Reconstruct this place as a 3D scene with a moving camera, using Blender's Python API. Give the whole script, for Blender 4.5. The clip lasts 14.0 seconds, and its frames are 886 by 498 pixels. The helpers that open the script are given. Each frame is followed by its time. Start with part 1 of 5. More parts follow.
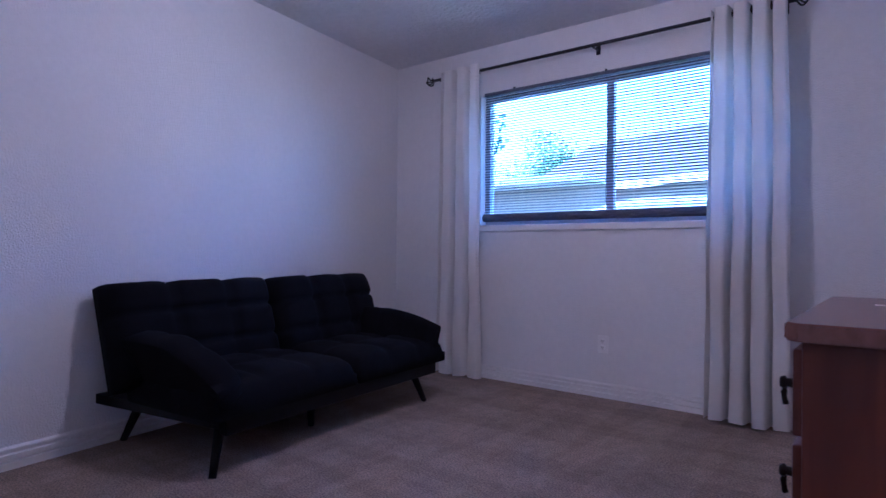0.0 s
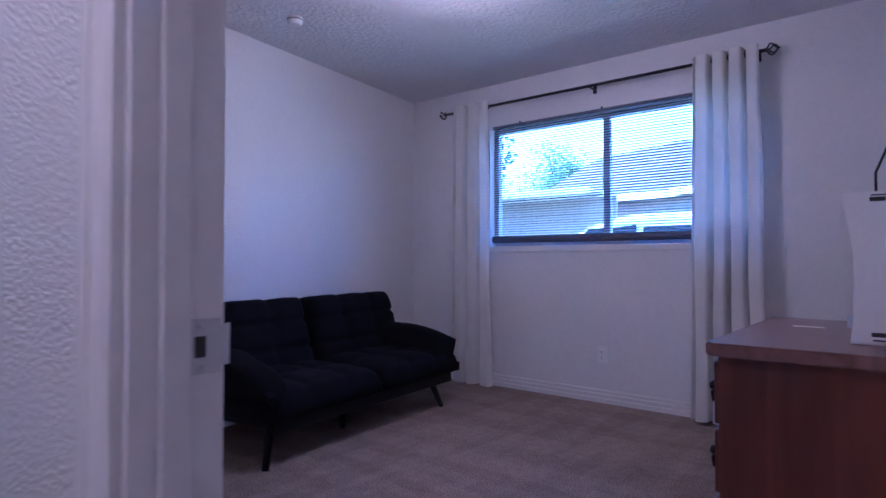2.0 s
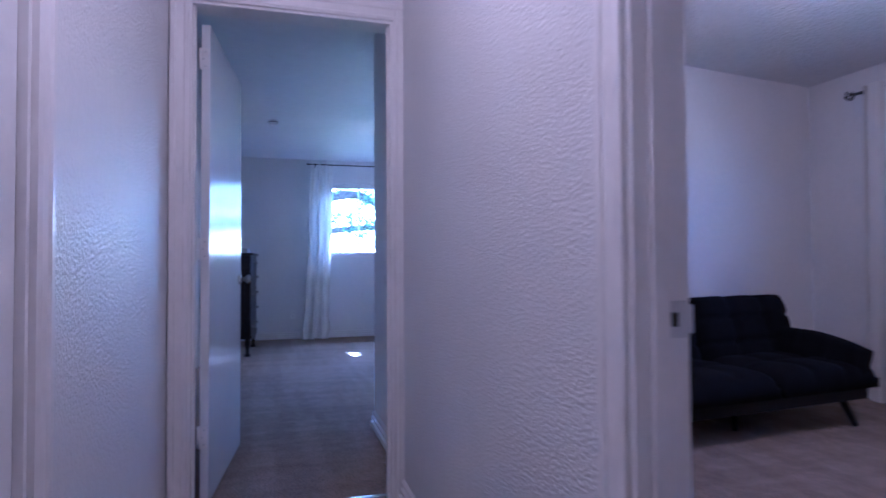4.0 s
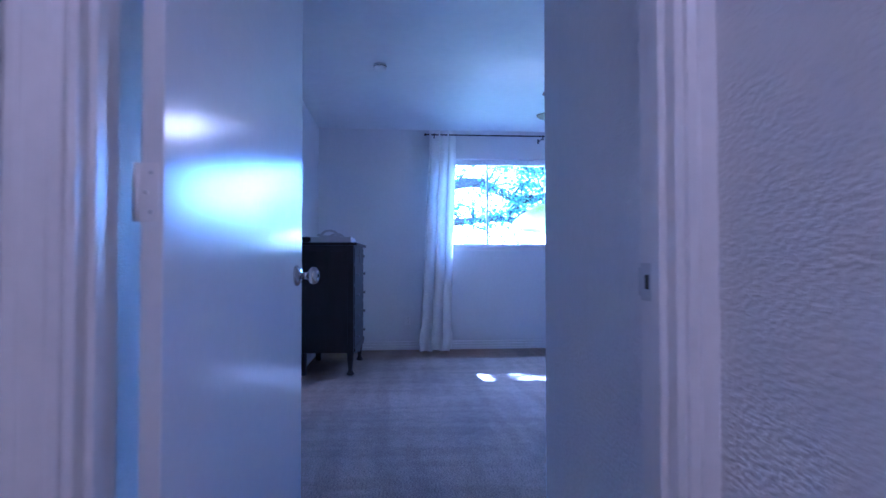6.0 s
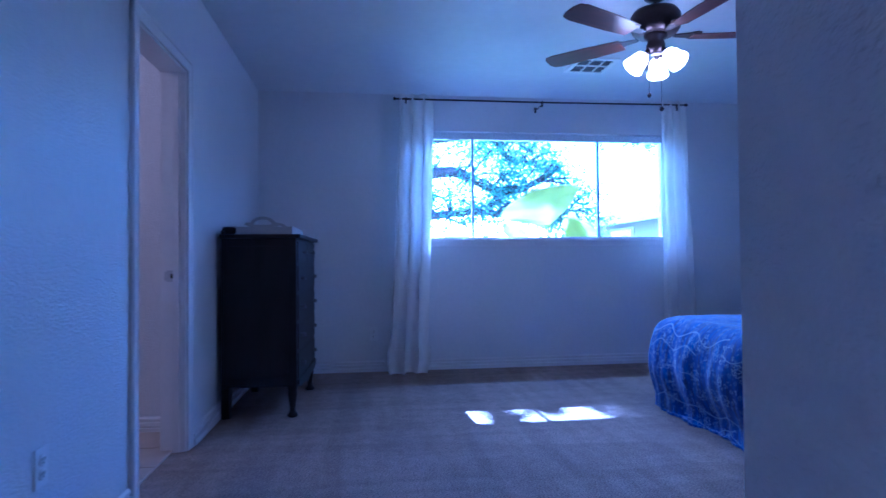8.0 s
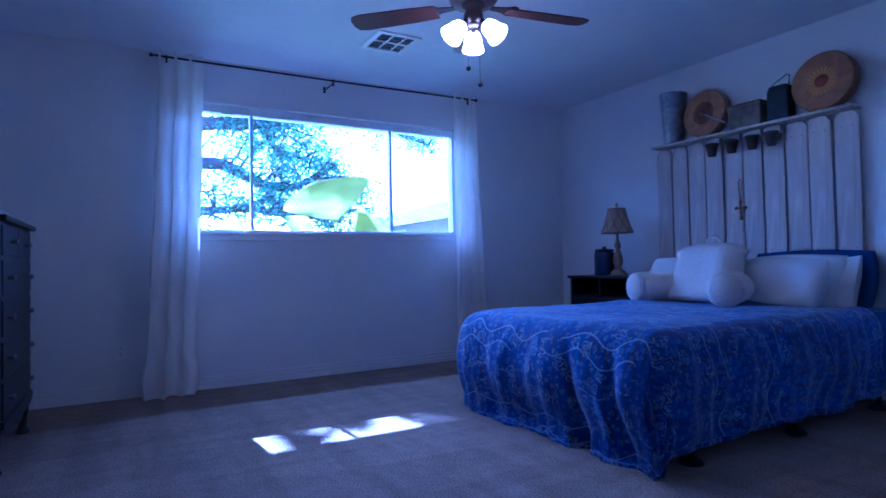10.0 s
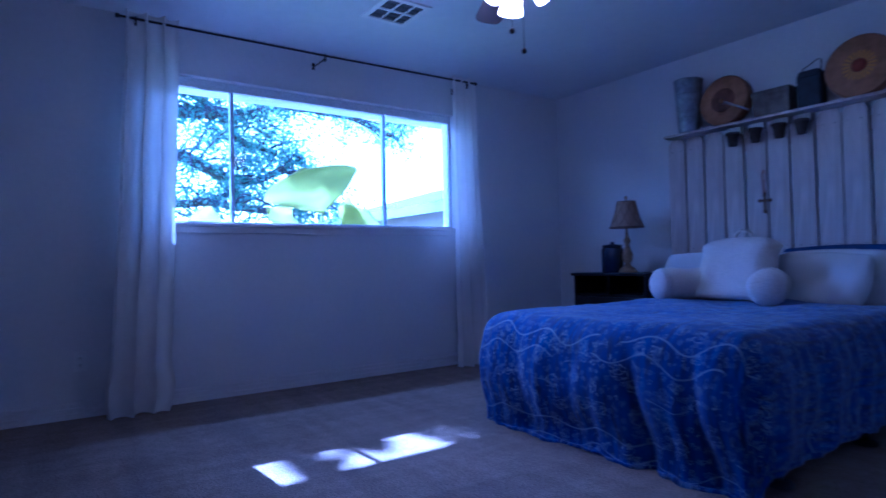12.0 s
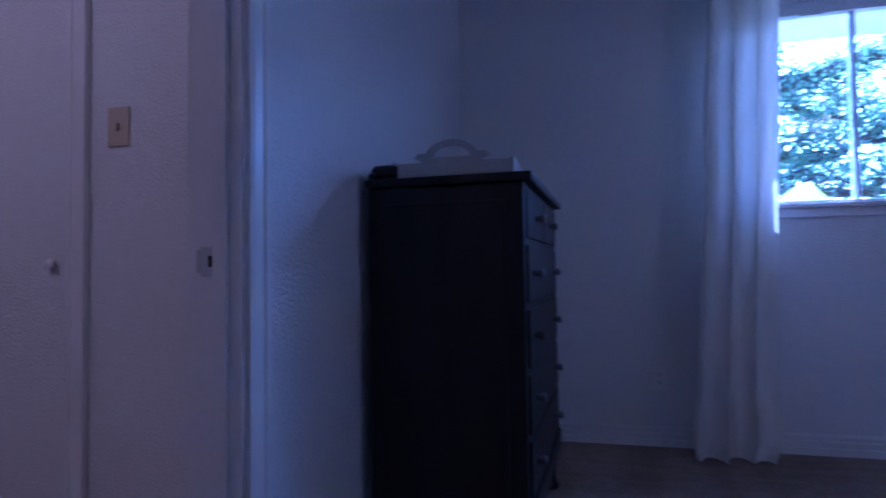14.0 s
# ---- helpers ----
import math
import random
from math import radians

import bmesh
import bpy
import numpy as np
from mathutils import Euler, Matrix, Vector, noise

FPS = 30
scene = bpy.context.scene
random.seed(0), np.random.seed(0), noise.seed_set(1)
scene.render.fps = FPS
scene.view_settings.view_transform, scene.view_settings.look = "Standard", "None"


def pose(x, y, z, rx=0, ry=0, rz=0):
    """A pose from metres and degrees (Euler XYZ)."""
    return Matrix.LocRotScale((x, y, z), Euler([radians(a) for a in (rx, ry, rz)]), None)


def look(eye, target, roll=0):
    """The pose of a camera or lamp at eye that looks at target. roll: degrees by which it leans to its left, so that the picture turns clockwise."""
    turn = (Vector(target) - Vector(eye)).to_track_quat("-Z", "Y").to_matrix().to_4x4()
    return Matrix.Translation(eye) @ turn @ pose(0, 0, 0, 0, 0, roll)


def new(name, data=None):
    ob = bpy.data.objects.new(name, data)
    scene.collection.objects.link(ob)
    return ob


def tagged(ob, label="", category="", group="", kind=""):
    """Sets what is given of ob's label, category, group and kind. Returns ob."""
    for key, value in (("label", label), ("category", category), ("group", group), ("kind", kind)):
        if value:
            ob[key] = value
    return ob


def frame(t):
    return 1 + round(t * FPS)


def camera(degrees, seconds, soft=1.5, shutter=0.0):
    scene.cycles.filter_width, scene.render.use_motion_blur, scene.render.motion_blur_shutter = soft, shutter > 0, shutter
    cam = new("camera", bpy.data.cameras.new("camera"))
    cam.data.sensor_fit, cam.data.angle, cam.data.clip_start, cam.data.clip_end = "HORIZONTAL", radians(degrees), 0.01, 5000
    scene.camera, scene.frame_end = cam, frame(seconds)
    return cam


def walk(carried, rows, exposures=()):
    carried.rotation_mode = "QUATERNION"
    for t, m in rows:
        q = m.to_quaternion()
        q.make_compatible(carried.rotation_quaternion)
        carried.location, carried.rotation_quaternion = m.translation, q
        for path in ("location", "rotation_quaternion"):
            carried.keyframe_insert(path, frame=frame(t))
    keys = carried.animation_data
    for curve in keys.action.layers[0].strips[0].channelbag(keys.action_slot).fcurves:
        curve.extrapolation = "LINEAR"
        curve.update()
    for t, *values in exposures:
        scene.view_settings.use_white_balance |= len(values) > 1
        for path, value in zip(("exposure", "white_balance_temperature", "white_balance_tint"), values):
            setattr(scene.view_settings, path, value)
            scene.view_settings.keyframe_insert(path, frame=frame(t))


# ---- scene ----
cam = camera(74.2, 14.0, 1.5, 0.4)
PATH = [
    (0, (0.712, -0.492, 0.924), (-0.53, 1.076, 0.933), 0.5),
    (0.5, (0.648, -0.467, 0.917), (-0.597, 1.098, 0.928), 0.6),
    (1, (0.656, -0.492, 0.939), (-0.59, 1.072, 0.949), 0.5),
    (1.5, (0.775, -0.608, 0.978), (-0.479, 0.949, 1.005), 0.2),
    (2, (0.963, -0.844, 1.006), (-0.308, 0.701, 1.045), 0.0),
    (2.5, (1.125, -1.012, 1.016), (-0.285, 0.405, 1.058), -0.1),
    (3, (1.326, -1.092, 1.021), (-0.322, 0.041, 1.066), -0.2),
    (3.5, (1.368, -1.139, 1.013), (-0.448, -0.302, 1.061), -0.3),
    (4, (1.154, -1.128, 1.004), (-0.768, -0.578, 1.054), -0.3),
    (6.3, (-0.805, -1.013, 0.961), (-2.799, -0.865, 1.004), -0.2),
    (6.5, (-0.975, -0.996, 0.965), (-2.97, -0.858, 1.008), -0.3),
    (7, (-1.351, -0.988, 0.949), (-3.345, -0.853, 0.998), -0.3),
    (7.5, (-1.618, -0.962, 0.963), (-3.612, -0.814, 1.007), -0.5),
    (8, (-1.871, -0.96, 0.956), (-3.853, -0.701, 0.998), -0.5),
    (8.5, (-2.081, -0.993, 0.939), (-4.02, -0.507, 0.978), -0.5),
    (9, (-2.241, -0.97, 0.904), (-4.117, -0.279, 0.951), -0.8),
    (11.5, (-2.777, -1.098, 0.867), (-4.374, 0.105, 0.91), -1.1),
    (12, (-2.994, -1.111, 0.861), (-4.635, 0.031, 0.908), -1.2),
    (12.5, (-3.25, -1.133, 0.876), (-5.076, -0.319, 0.919), -1.0),
    (13, (-3.528, -1.094, 0.852), (-5.497, -0.744, 0.917), -1.1),
    (13.2, (-3.635, -1.102, 0.856), (-5.626, -0.92, 0.92), -1.1),
    (13.5, (-3.772, -1.132, 0.856), (-5.769, -1.219, 0.926), -1.4),
    (14, (-4.001, -1.222, 0.871), (-5.94, -1.705, 0.94), -0.8),
]
EXPOSURES = [(0.0, 4.0, 3650, 22), (1.5, 3.93, 3650, 23), (2.5, 4.0, 3650, 24), (3.3, 3.82, 3650, 24), (4.0, 4.0, 3600, 24), (6.5, 4.08, 3310, 24), (7.5, 3.66, 3210, 24), (9.0, 3.32, 3280, 28), (11.5, 2.76, 3280, 32), (12.5, 2.64, 3330, 33), (13.5, 2.62, 3410, 33), (14.0, 2.78, 3570, 35)]
walk(cam, [(t, look(eye, target, roll)) for t, eye, target, roll in PATH], EXPOSURES)

# ---- light ----
SUN_WAY = Vector((0.80, 0.047, -0.63)).normalized()
world = bpy.data.worlds.new("sky")
scene.world = world
world.use_nodes = True
_nt = world.node_tree
_bg = _nt.nodes["Background"]
_sky = _nt.nodes.new("ShaderNodeTexSky")
_sky.sky_type = "NISHITA"
_sky.sun_disc = False
_sky.sun_elevation = radians(38)
_sky.sun_rotation = radians(-93)
_nt.links.new(_sky.outputs[0], _bg.inputs[0])
_bg.inputs[1].default_value = 0.15


def lamp(name, kind, m, energy, colour, **more):
    data = bpy.data.lights.new(name, kind)
    data.energy, data.color = energy, colour
    if "size" in more:
        data.shape, data.size, data.size_y = "RECTANGLE", more["size"], more.get("size_y", more["size"])
    if "radius" in more:
        data.shadow_soft_size = more["radius"]
    if "angle" in more:
        data.angle = radians(more["angle"])
    ob = new(name, data)
    ob.matrix_world = m
    return ob


lamp("sun", "SUN", look((0, 0, 0), SUN_WAY), 5.0, (1.0, 0.95, 0.88), angle=0.5)
WARM = (1.0, 0.60, 0.36)
BULB = 2.0
lamp("room_light", "POINT", pose(-0.72, 1.30, 2.17), 1.15, WARM, radius=0.10)
lamp("hall_light", "POINT", pose(0.25, -1.07, 2.20), 1.15, WARM, radius=0.12)
lamp("bath_light", "POINT", pose(-4.3, -3.2, 2.20), 0.9, WARM, radius=0.12)
# added fill lamp, hidden under the eave, boosts skylight through the wide window
lamp("window_fill", "AREA", look((-7.62, 0.69, 2.27), (-5.3, 0.69, 1.0)), 2.2, (0.90, 0.95, 1.0), size=2.3, size_y=0.10)


# ---- materials ----
def nodes_of(name):
    m = bpy.data.materials.new(name)
    m.use_nodes = True
    return m, m.node_tree, m.node_tree.nodes["Principled BSDF"]


def add(nt, kind, **values):
    n = nt.nodes.new(kind)
    for k, v in values.items():
        n.inputs[k].default_value = v
    return n


def ramp(nt, fac, stops):
    n = nt.nodes.new("ShaderNodeValToRGB")
    while len(n.color_ramp.elements) < len(stops):
        n.color_ramp.elements.new(0.5)
    for e, (p, c) in zip(n.color_ramp.elements, stops):
        e.position, e.color = p, (*c, 1)
    nt.links.new(fac, n.inputs[0])
    return n.outputs[0]


def shade(c, k):
    return tuple(min(1.0, x * k) for x in c)


def surface(name, colour, rough=0.6, metal=0.0, grain=60.0, spread=0.12, stain=3.0, stain_spread=0.08,
            bump=0.15, bump_scale=None, stretch=(1, 1, 1), depth=0.002, vary=0.0, sheen=0.0, translucent=0.0):
    """Paint, cloth, metal or plastic with fine grain, large stains and relief."""
    m, nt, bs = nodes_of(name)
    co = nt.nodes.new("ShaderNodeTexCoord")
    mp = nt.nodes.new("ShaderNodeMapping")
    mp.inputs["Scale"].default_value = stretch
    nt.links.new(co.outputs["Object"], mp.inputs[0])
    fine = add(nt, "ShaderNodeTexNoise", Scale=grain, Detail=4.0)
    wide = add(nt, "ShaderNodeTexNoise", Scale=stain, Detail=3.0)
    nt.links.new(mp.outputs[0], fine.inputs["Vector"])
    nt.links.new(mp.outputs[0], wide.inputs["Vector"])
    a = ramp(nt, fine.outputs[0], [(0.3, shade(colour, 1 - spread)), (0.7, shade(colour, 1 + spread))])
    b = ramp(nt, wide.outputs[0], [(0.35, (1 - stain_spread,) * 3), (0.65, (1, 1, 1))])
    mix = nt.nodes.new("ShaderNodeMix")
    mix.data_type, mix.blend_type = "RGBA", "MULTIPLY"
    mix.inputs[0].default_value = 1.0
    nt.links.new(a, mix.inputs[6])
    nt.links.new(b, mix.inputs[7])
    out = mix.outputs[2]
    if vary:
        info = nt.nodes.new("ShaderNodeObjectInfo")
        hsv = nt.nodes.new("ShaderNodeHueSaturation")
        mr = nt.nodes.new("ShaderNodeMapRange")
        mr.inputs[3].default_value, mr.inputs[4].default_value = 1 - vary, 1 + vary
        nt.links.new(info.outputs["Random"], mr.inputs[0])
        nt.links.new(mr.outputs[0], hsv.inputs["Value"])
        nt.links.new(out, hsv.inputs["Color"])
        out = hsv.outputs[0]
    nt.links.new(out, bs.inputs["Base Color"])
    bs.inputs["Roughness"].default_value = rough
    bs.inputs["Metallic"].default_value = metal
    if sheen:
        bs.inputs["Sheen Weight"].default_value = sheen
    if bump:
        rel = add(nt, "ShaderNodeTexNoise", Scale=bump_scale or grain, Detail=3.0)
        nt.links.new(mp.outputs[0], rel.inputs["Vector"])
        bp = add(nt, "ShaderNodeBump", Strength=bump, Distance=depth)
        nt.links.new(rel.outputs[0], bp.inputs["Height"])
        nt.links.new(bp.outputs[0], bs.inputs["Normal"])
    if translucent:
        tr = nt.nodes.new("ShaderNodeBsdfTranslucent")
        nt.links.new(out, tr.inputs[0])
        ms = nt.nodes.new("ShaderNodeMixShader")
        ms.inputs[0].default_value = translucent
        nt.links.new(bs.outputs[0], ms.inputs[1])
        nt.links.new(tr.outputs[0], ms.inputs[2])
        nt.links.new(ms.outputs[0], nt.nodes["Material Output"].inputs[0])
    return m


def wood(name, colour, dark, rough=0.4, scale=(2.0, 18.0, 18.0), knots=0.0, bump=0.1):
    m, nt, bs = nodes_of(name)
    co = nt.nodes.new("ShaderNodeTexCoord")
    mp = nt.nodes.new("ShaderNodeMapping")
    mp.inputs["Scale"].default_value = scale
    nt.links.new(co.outputs["Object"], mp.inputs[0])
    n1 = add(nt, "ShaderNodeTexNoise", Scale=1.0, Detail=6.0, Distortion=1.2)
    nt.links.new(mp.outputs[0], n1.inputs["Vector"])
    out = ramp(nt, n1.outputs[0], [(0.3, dark), (0.48, shade(colour, 0.85)), (0.62, colour), (0.75, shade(colour, 1.15))])
    if knots:
        v = add(nt, "ShaderNodeTexVoronoi", Scale=knots)
        mk = nt.nodes.new("ShaderNodeMapping")
        mk.inputs["Scale"].default_value = (0.8, 1.0, 0.55)
        nt.links.new(co.outputs["Object"], mk.inputs[0])
        nt.links.new(mk.outputs[0], v.inputs["Vector"])
        k = ramp(nt, v.outputs["Distance"], [(0.08, shade(dark, 0.4)), (0.2, (1, 1, 1))])
        mix = nt.nodes.new("ShaderNodeMix")
        mix.data_type, mix.blend_type = "RGBA", "MULTIPLY"
        mix.inputs[0].default_value = 1.0
        nt.links.new(out, mix.inputs[6])
        nt.links.new(k, mix.inputs[7])
        out = mix.outputs[2]
    nt.links.new(out, bs.inputs["Base Color"])
    bs.inputs["Roughness"].default_value = rough
    bp = add(nt, "ShaderNodeBump", Strength=bump, Distance=0.001)
    nt.links.new(n1.outputs[0], bp.inputs["Height"])
    nt.links.new(bp.outputs[0], bs.inputs["Normal"])
    return m


def glowing(name, colour, strength, base=(0.9, 0.88, 0.85)):
    m, nt, bs = nodes_of(name)
    bs.inputs["Base Color"].default_value = (*base, 1)
    bs.inputs["Emission Color"].default_value = (*colour, 1)
    bs.inputs["Emission Strength"].default_value = strength
    bs.inputs["Roughness"].default_value = 0.3
    return m


def pane_glass(name):
    m, nt, bs = nodes_of(name)
    tr = nt.nodes.new("ShaderNodeBsdfTransparent")
    gl = add(nt, "ShaderNodeBsdfGlossy", Roughness=0.02)
    fr = add(nt, "ShaderNodeFresnel", IOR=1.25)
    ms = nt.nodes.new("ShaderNodeMixShader")
    nt.links.new(fr.outputs[0], ms.inputs[0])
    nt.links.new(tr.outputs[0], ms.inputs[1])
    nt.links.new(gl.outputs[0], ms.inputs[2])
    nt.links.new(ms.outputs[0], nt.nodes["Material Output"].inputs[0])
    return m


M_WALL = surface("wall_paint", (0.80, 0.79, 0.78), 0.33, grain=35, spread=0.02, stain=1.2, stain_spread=0.05, bump=0.9, bump_scale=120, depth=0.005)
M_CEIL = surface("ceiling_texture", (0.80, 0.80, 0.80), 0.75, grain=20, spread=0.03, stain=1.5, stain_spread=0.05, bump=0.8, bump_scale=38, depth=0.018)
M_CEIL2 = surface("ceiling_smooth_texture", (0.80, 0.80, 0.80), 0.6, grain=14, spread=0.02, stain=1.5, stain_spread=0.05, bump=0.3, bump_scale=9, depth=0.008)
M_TRIM = surface("white_trim_paint", (0.84, 0.82, 0.80), 0.3, grain=40, spread=0.02, bump=0.05, bump_scale=30)
M_DOOR = surface("white_door_paint", (0.82, 0.82, 0.82), 0.17, grain=40, spread=0.015, bump=0.12, bump_scale=38, depth=0.002, stain_spread=0.03)
def carpet(name, colour):
    """Cut pile: tufts, clumps and the light and dark lanes that a vacuum leaves."""
    m, nt, bs = nodes_of(name)
    co = nt.nodes.new("ShaderNodeTexCoord")

    def tex(scale, detail, stretch=(1, 1, 1), turn=0.0):
        mp = nt.nodes.new("ShaderNodeMapping")
        mp.inputs["Scale"].default_value = stretch
        mp.inputs["Rotation"].default_value = (0, 0, radians(turn))
        nt.links.new(co.outputs["Object"], mp.inputs[0])
        n = add(nt, "ShaderNodeTexNoise", Scale=scale, Detail=detail)
        nt.links.new(mp.outputs[0], n.inputs["Vector"])
        return n.outputs[0]

    def times(x, y):
        mix = nt.nodes.new("ShaderNodeMix")
        mix.data_type, mix.blend_type = "RGBA", "MULTIPLY"
        mix.inputs[0].default_value = 1.0
        nt.links.new(x, mix.inputs[6])
        nt.links.new(y, mix.inputs[7])
        return mix.outputs[2]

    tuft = tex(120.0, 3.0)
    col = ramp(nt, tuft, [(0.30, shade(colour, 0.52)), (0.50, colour), (0.70, shade(colour, 1.40))])
    col = times(col, ramp(nt, tex(16.0, 3.0), [(0.35, (0.84,) * 3), (0.65, (1.0,) * 3)]))
    col = times(col, ramp(nt, tex(1.0, 2.0, (0.7, 6.0, 1.0), 24), [(0.42, (0.84,) * 3), (0.56, (1.0,) * 3)]))
    col = times(col, ramp(nt, tex(1.0, 2.0, (7.0, 0.8, 1.0), 8), [(0.44, (0.88,) * 3), (0.54, (1.0,) * 3)]))
    nt.links.new(col, bs.inputs["Base Color"])
    bs.inputs["Roughness"].default_value = 0.95
    bp = add(nt, "ShaderNodeBump", Strength=1.0, Distance=0.012)
    nt.links.new(tuft, bp.inputs["Height"])
    nt.links.new(bp.outputs[0], bs.inputs["Normal"])
    return m


M_CARPET = carpet("beige_carpet", (0.37, 0.285, 0.22))
M_TILE = surface("beige_tile", (0.55, 0.46, 0.38), 0.35, grain=12, spread=0.06)
M_BLACKMETAL = surface("black_metal", (0.03, 0.03, 0.035), 0.4, metal=0.6, bump=0.05)
M_STEEL = surface("brushed_steel", (0.55, 0.54, 0.52), 0.22, metal=1.0, bump=0.03, spread=0.03)
M_CURTAIN = surface("white_curtain_cloth", (0.88, 0.86, 0.82), 0.85, grain=300, spread=0.04, bump=0.25, bump_scale=350, translucent=0.27, sheen=0.2)
M_SHEER = surface("sheer_white_cloth", (0.92, 0.90, 0.85), 0.85, grain=300, spread=0.04, bump=0.2, bump_scale=350, translucent=0.27, sheen=0.2)
M_ALU = surface("mill_aluminium", (0.55, 0.60, 0.68), 0.4, metal=0.2)
M_WHITEALU = surface("white_window_frame", (0.78, 0.79, 0.80), 0.4)
M_STRIKE = surface("pale_steel", (0.62, 0.62, 0.62), 0.4, metal=0.35, spread=0.03, bump=0.02)
M_GLASS = pane_glass("window_glass")
M_PLASTIC = surface("white_plastic", (0.88, 0.87, 0.85), 0.35, bump=0.03, spread=0.02)
M_DARKSLOT = surface("dark_slot", (0.03, 0.03, 0.03), 0.6)


# ---- mesh helpers ----
def box(bm, x0, y0, z0, x1, y1, z1, bevel=0.0):
    new_bm = bmesh.new()
    bmesh.ops.create_cube(new_bm, size=1.0)
    bmesh.ops.scale(new_bm, vec=(x1 - x0, y1 - y0, z1 - z0), verts=new_bm.verts)
    bmesh.ops.translate(new_bm, vec=((x0 + x1) / 2, (y0 + y1) / 2, (z0 + z1) / 2), verts=new_bm.verts)
    if bevel:
        bmesh.ops.bevel(new_bm, geom=new_bm.edges[:], offset=bevel, segments=2, affect="EDGES", profile=0.6)
    merge(bm, new_bm)
    return bm


def merge(bm, other, m=None):
    tmp = bpy.data.meshes.new("tmp")
    if m is not None:
        other.transform(m)
    other.to_mesh(tmp)
    other.free()
    bm.from_mesh(tmp)
    bpy.data.meshes.remove(tmp)
    return bm


def cube(x0, y0, z0, x1, y1, z1, bevel=0.0):
    return box(bmesh.new(), x0, y0, z0, x1, y1, z1, bevel)


def lathe(profile, sides=24, m=None, cap=True):
    """A body turned about z from rows of (radius, height)."""
    bm = bmesh.new()
    rings = []
    for r, z in profile:
        rings.append([bm.verts.new((r * math.cos(2 * math.pi * i / sides), r * math.sin(2 * math.pi * i / sides), z)) for i in range(sides)])
    for a, b in zip(rings, rings[1:]):
        for i in range(sides):
            j = (i + 1) % sides
            bm.faces.new((a[i], a[j], b[j], b[i]))
    if cap:
        bm.faces.new(rings[0][::-1])
        bm.faces.new(rings[-1])
    bmesh.ops.recalc_face_normals(bm, faces=bm.faces)
    for f in bm.faces:
        f.smooth = True
    if m is not None:
        bm.transform(m)
    return bm


def tube(points, radius, sides=8, closed=False, taper=None):
    bm = bmesh.new()
    pts = [Vector(p) for p in points]
    rings = []
    for i, p in enumerate(pts):
        a = pts[i - 1] if i else pts[0]
        b = pts[i + 1] if i + 1 < len(pts) else pts[-1]
        if closed:
            a, b = pts[i - 1], pts[(i + 1) % len(pts)]
        way = (b - a).normalized()
        side = way.cross(Vector((0, 0, 1)))
        if side.length < 1e-3:
            side = way.cross(Vector((0, 1, 0)))
        side.normalize()
        up = side.cross(way).normalized()
        r = radius if taper is None else radius + (taper - radius) * i / max(1, len(pts) - 1)
        rings.append([bm.verts.new(p + r * (math.cos(2 * math.pi * k / sides) * side + math.sin(2 * math.pi * k / sides) * up)) for k in range(sides)])
    pairs = list(zip(rings, rings[1:])) + ([(rings[-1], rings[0])] if closed else [])
    for a, b in pairs:
        for k in range(sides):
            j = (k + 1) % sides
            bm.faces.new((a[k], a[j], b[j], b[k]))
    if not closed:
        bm.faces.new(rings[0][::-1])
        bm.faces.new(rings[-1])
    bmesh.ops.recalc_face_normals(bm, faces=bm.faces)
    for f in bm.faces:
        f.smooth = True
    return bm


def prism(outline, depth, axis="y", at=0.0):
    """An outline in the plane across axis, made depth thick from at."""
    bm = bmesh.new()
    put = {"x": lambda a, b, d: (d, a, b), "y": lambda a, b, d: (a, d, b), "z": lambda a, b, d: (a, b, d)}[axis]
    lo = [bm.verts.new(put(a, b, at)) for a, b in outline]
    hi = [bm.verts.new(put(a, b, at + depth)) for a, b in outline]
    bm.faces.new(lo)
    bm.faces.new(hi[::-1])
    for i in range(len(lo)):
        j = (i + 1) % len(lo)
        bm.faces.new((lo[i], hi[i], hi[j], lo[j]))
    bmesh.ops.recalc_face_normals(bm, faces=bm.faces)
    return bm


def pillow(w, d, h, n=14, pinch=0.25, power=0.5, lump=0.0, seed=0.0):
    """A stuffed cushion w by d by h about the origin, with drawn-in corners."""
    bm = bmesh.new()
    top, low = {}, {}
    for i in range(n + 1):
        for j in range(n + 1):
            u, v = 2 * i / n - 1, 2 * j / n - 1
            k = max(0.0, (1 - u ** 4) * (1 - v ** 4)) ** power
            x = w / 2 * u * (1 - pinch * 0.3 * v * v * (1 - abs(u) * 0.3))
            y = d / 2 * v * (1 - pinch * 0.3 * u * u * (1 - abs(v) * 0.3))
            dz = lump * noise.noise(Vector((x * 5 + seed, y * 5, seed)))
            top[i, j] = bm.verts.new((x, y, h / 2 * k + dz * k))
            low[i, j] = top[i, j] if i in (0, n) or j in (0, n) else bm.verts.new((x, y, -h / 2 * k + dz * k))
    for i in range(n):
        for j in range(n):
            bm.faces.new((top[i, j], top[i + 1, j], top[i + 1, j + 1], top[i, j + 1]))
            q = (low[i, j], low[i, j + 1], low[i + 1, j + 1], low[i + 1, j])
            if len(set(q)) == 4:
                try:
                    bm.faces.new(q)
                except ValueError:
                    pass
    bmesh.ops.recalc_face_normals(bm, faces=bm.faces)
    for f in bm.faces:
        f.smooth = True
    return bm


def mesh_of(name, bm, material):
    me = bpy.data.meshes.new(name)
    bm.normal_update()
    bm.to_mesh(me)
    bm.free()
    me.materials.append(material)
    return me


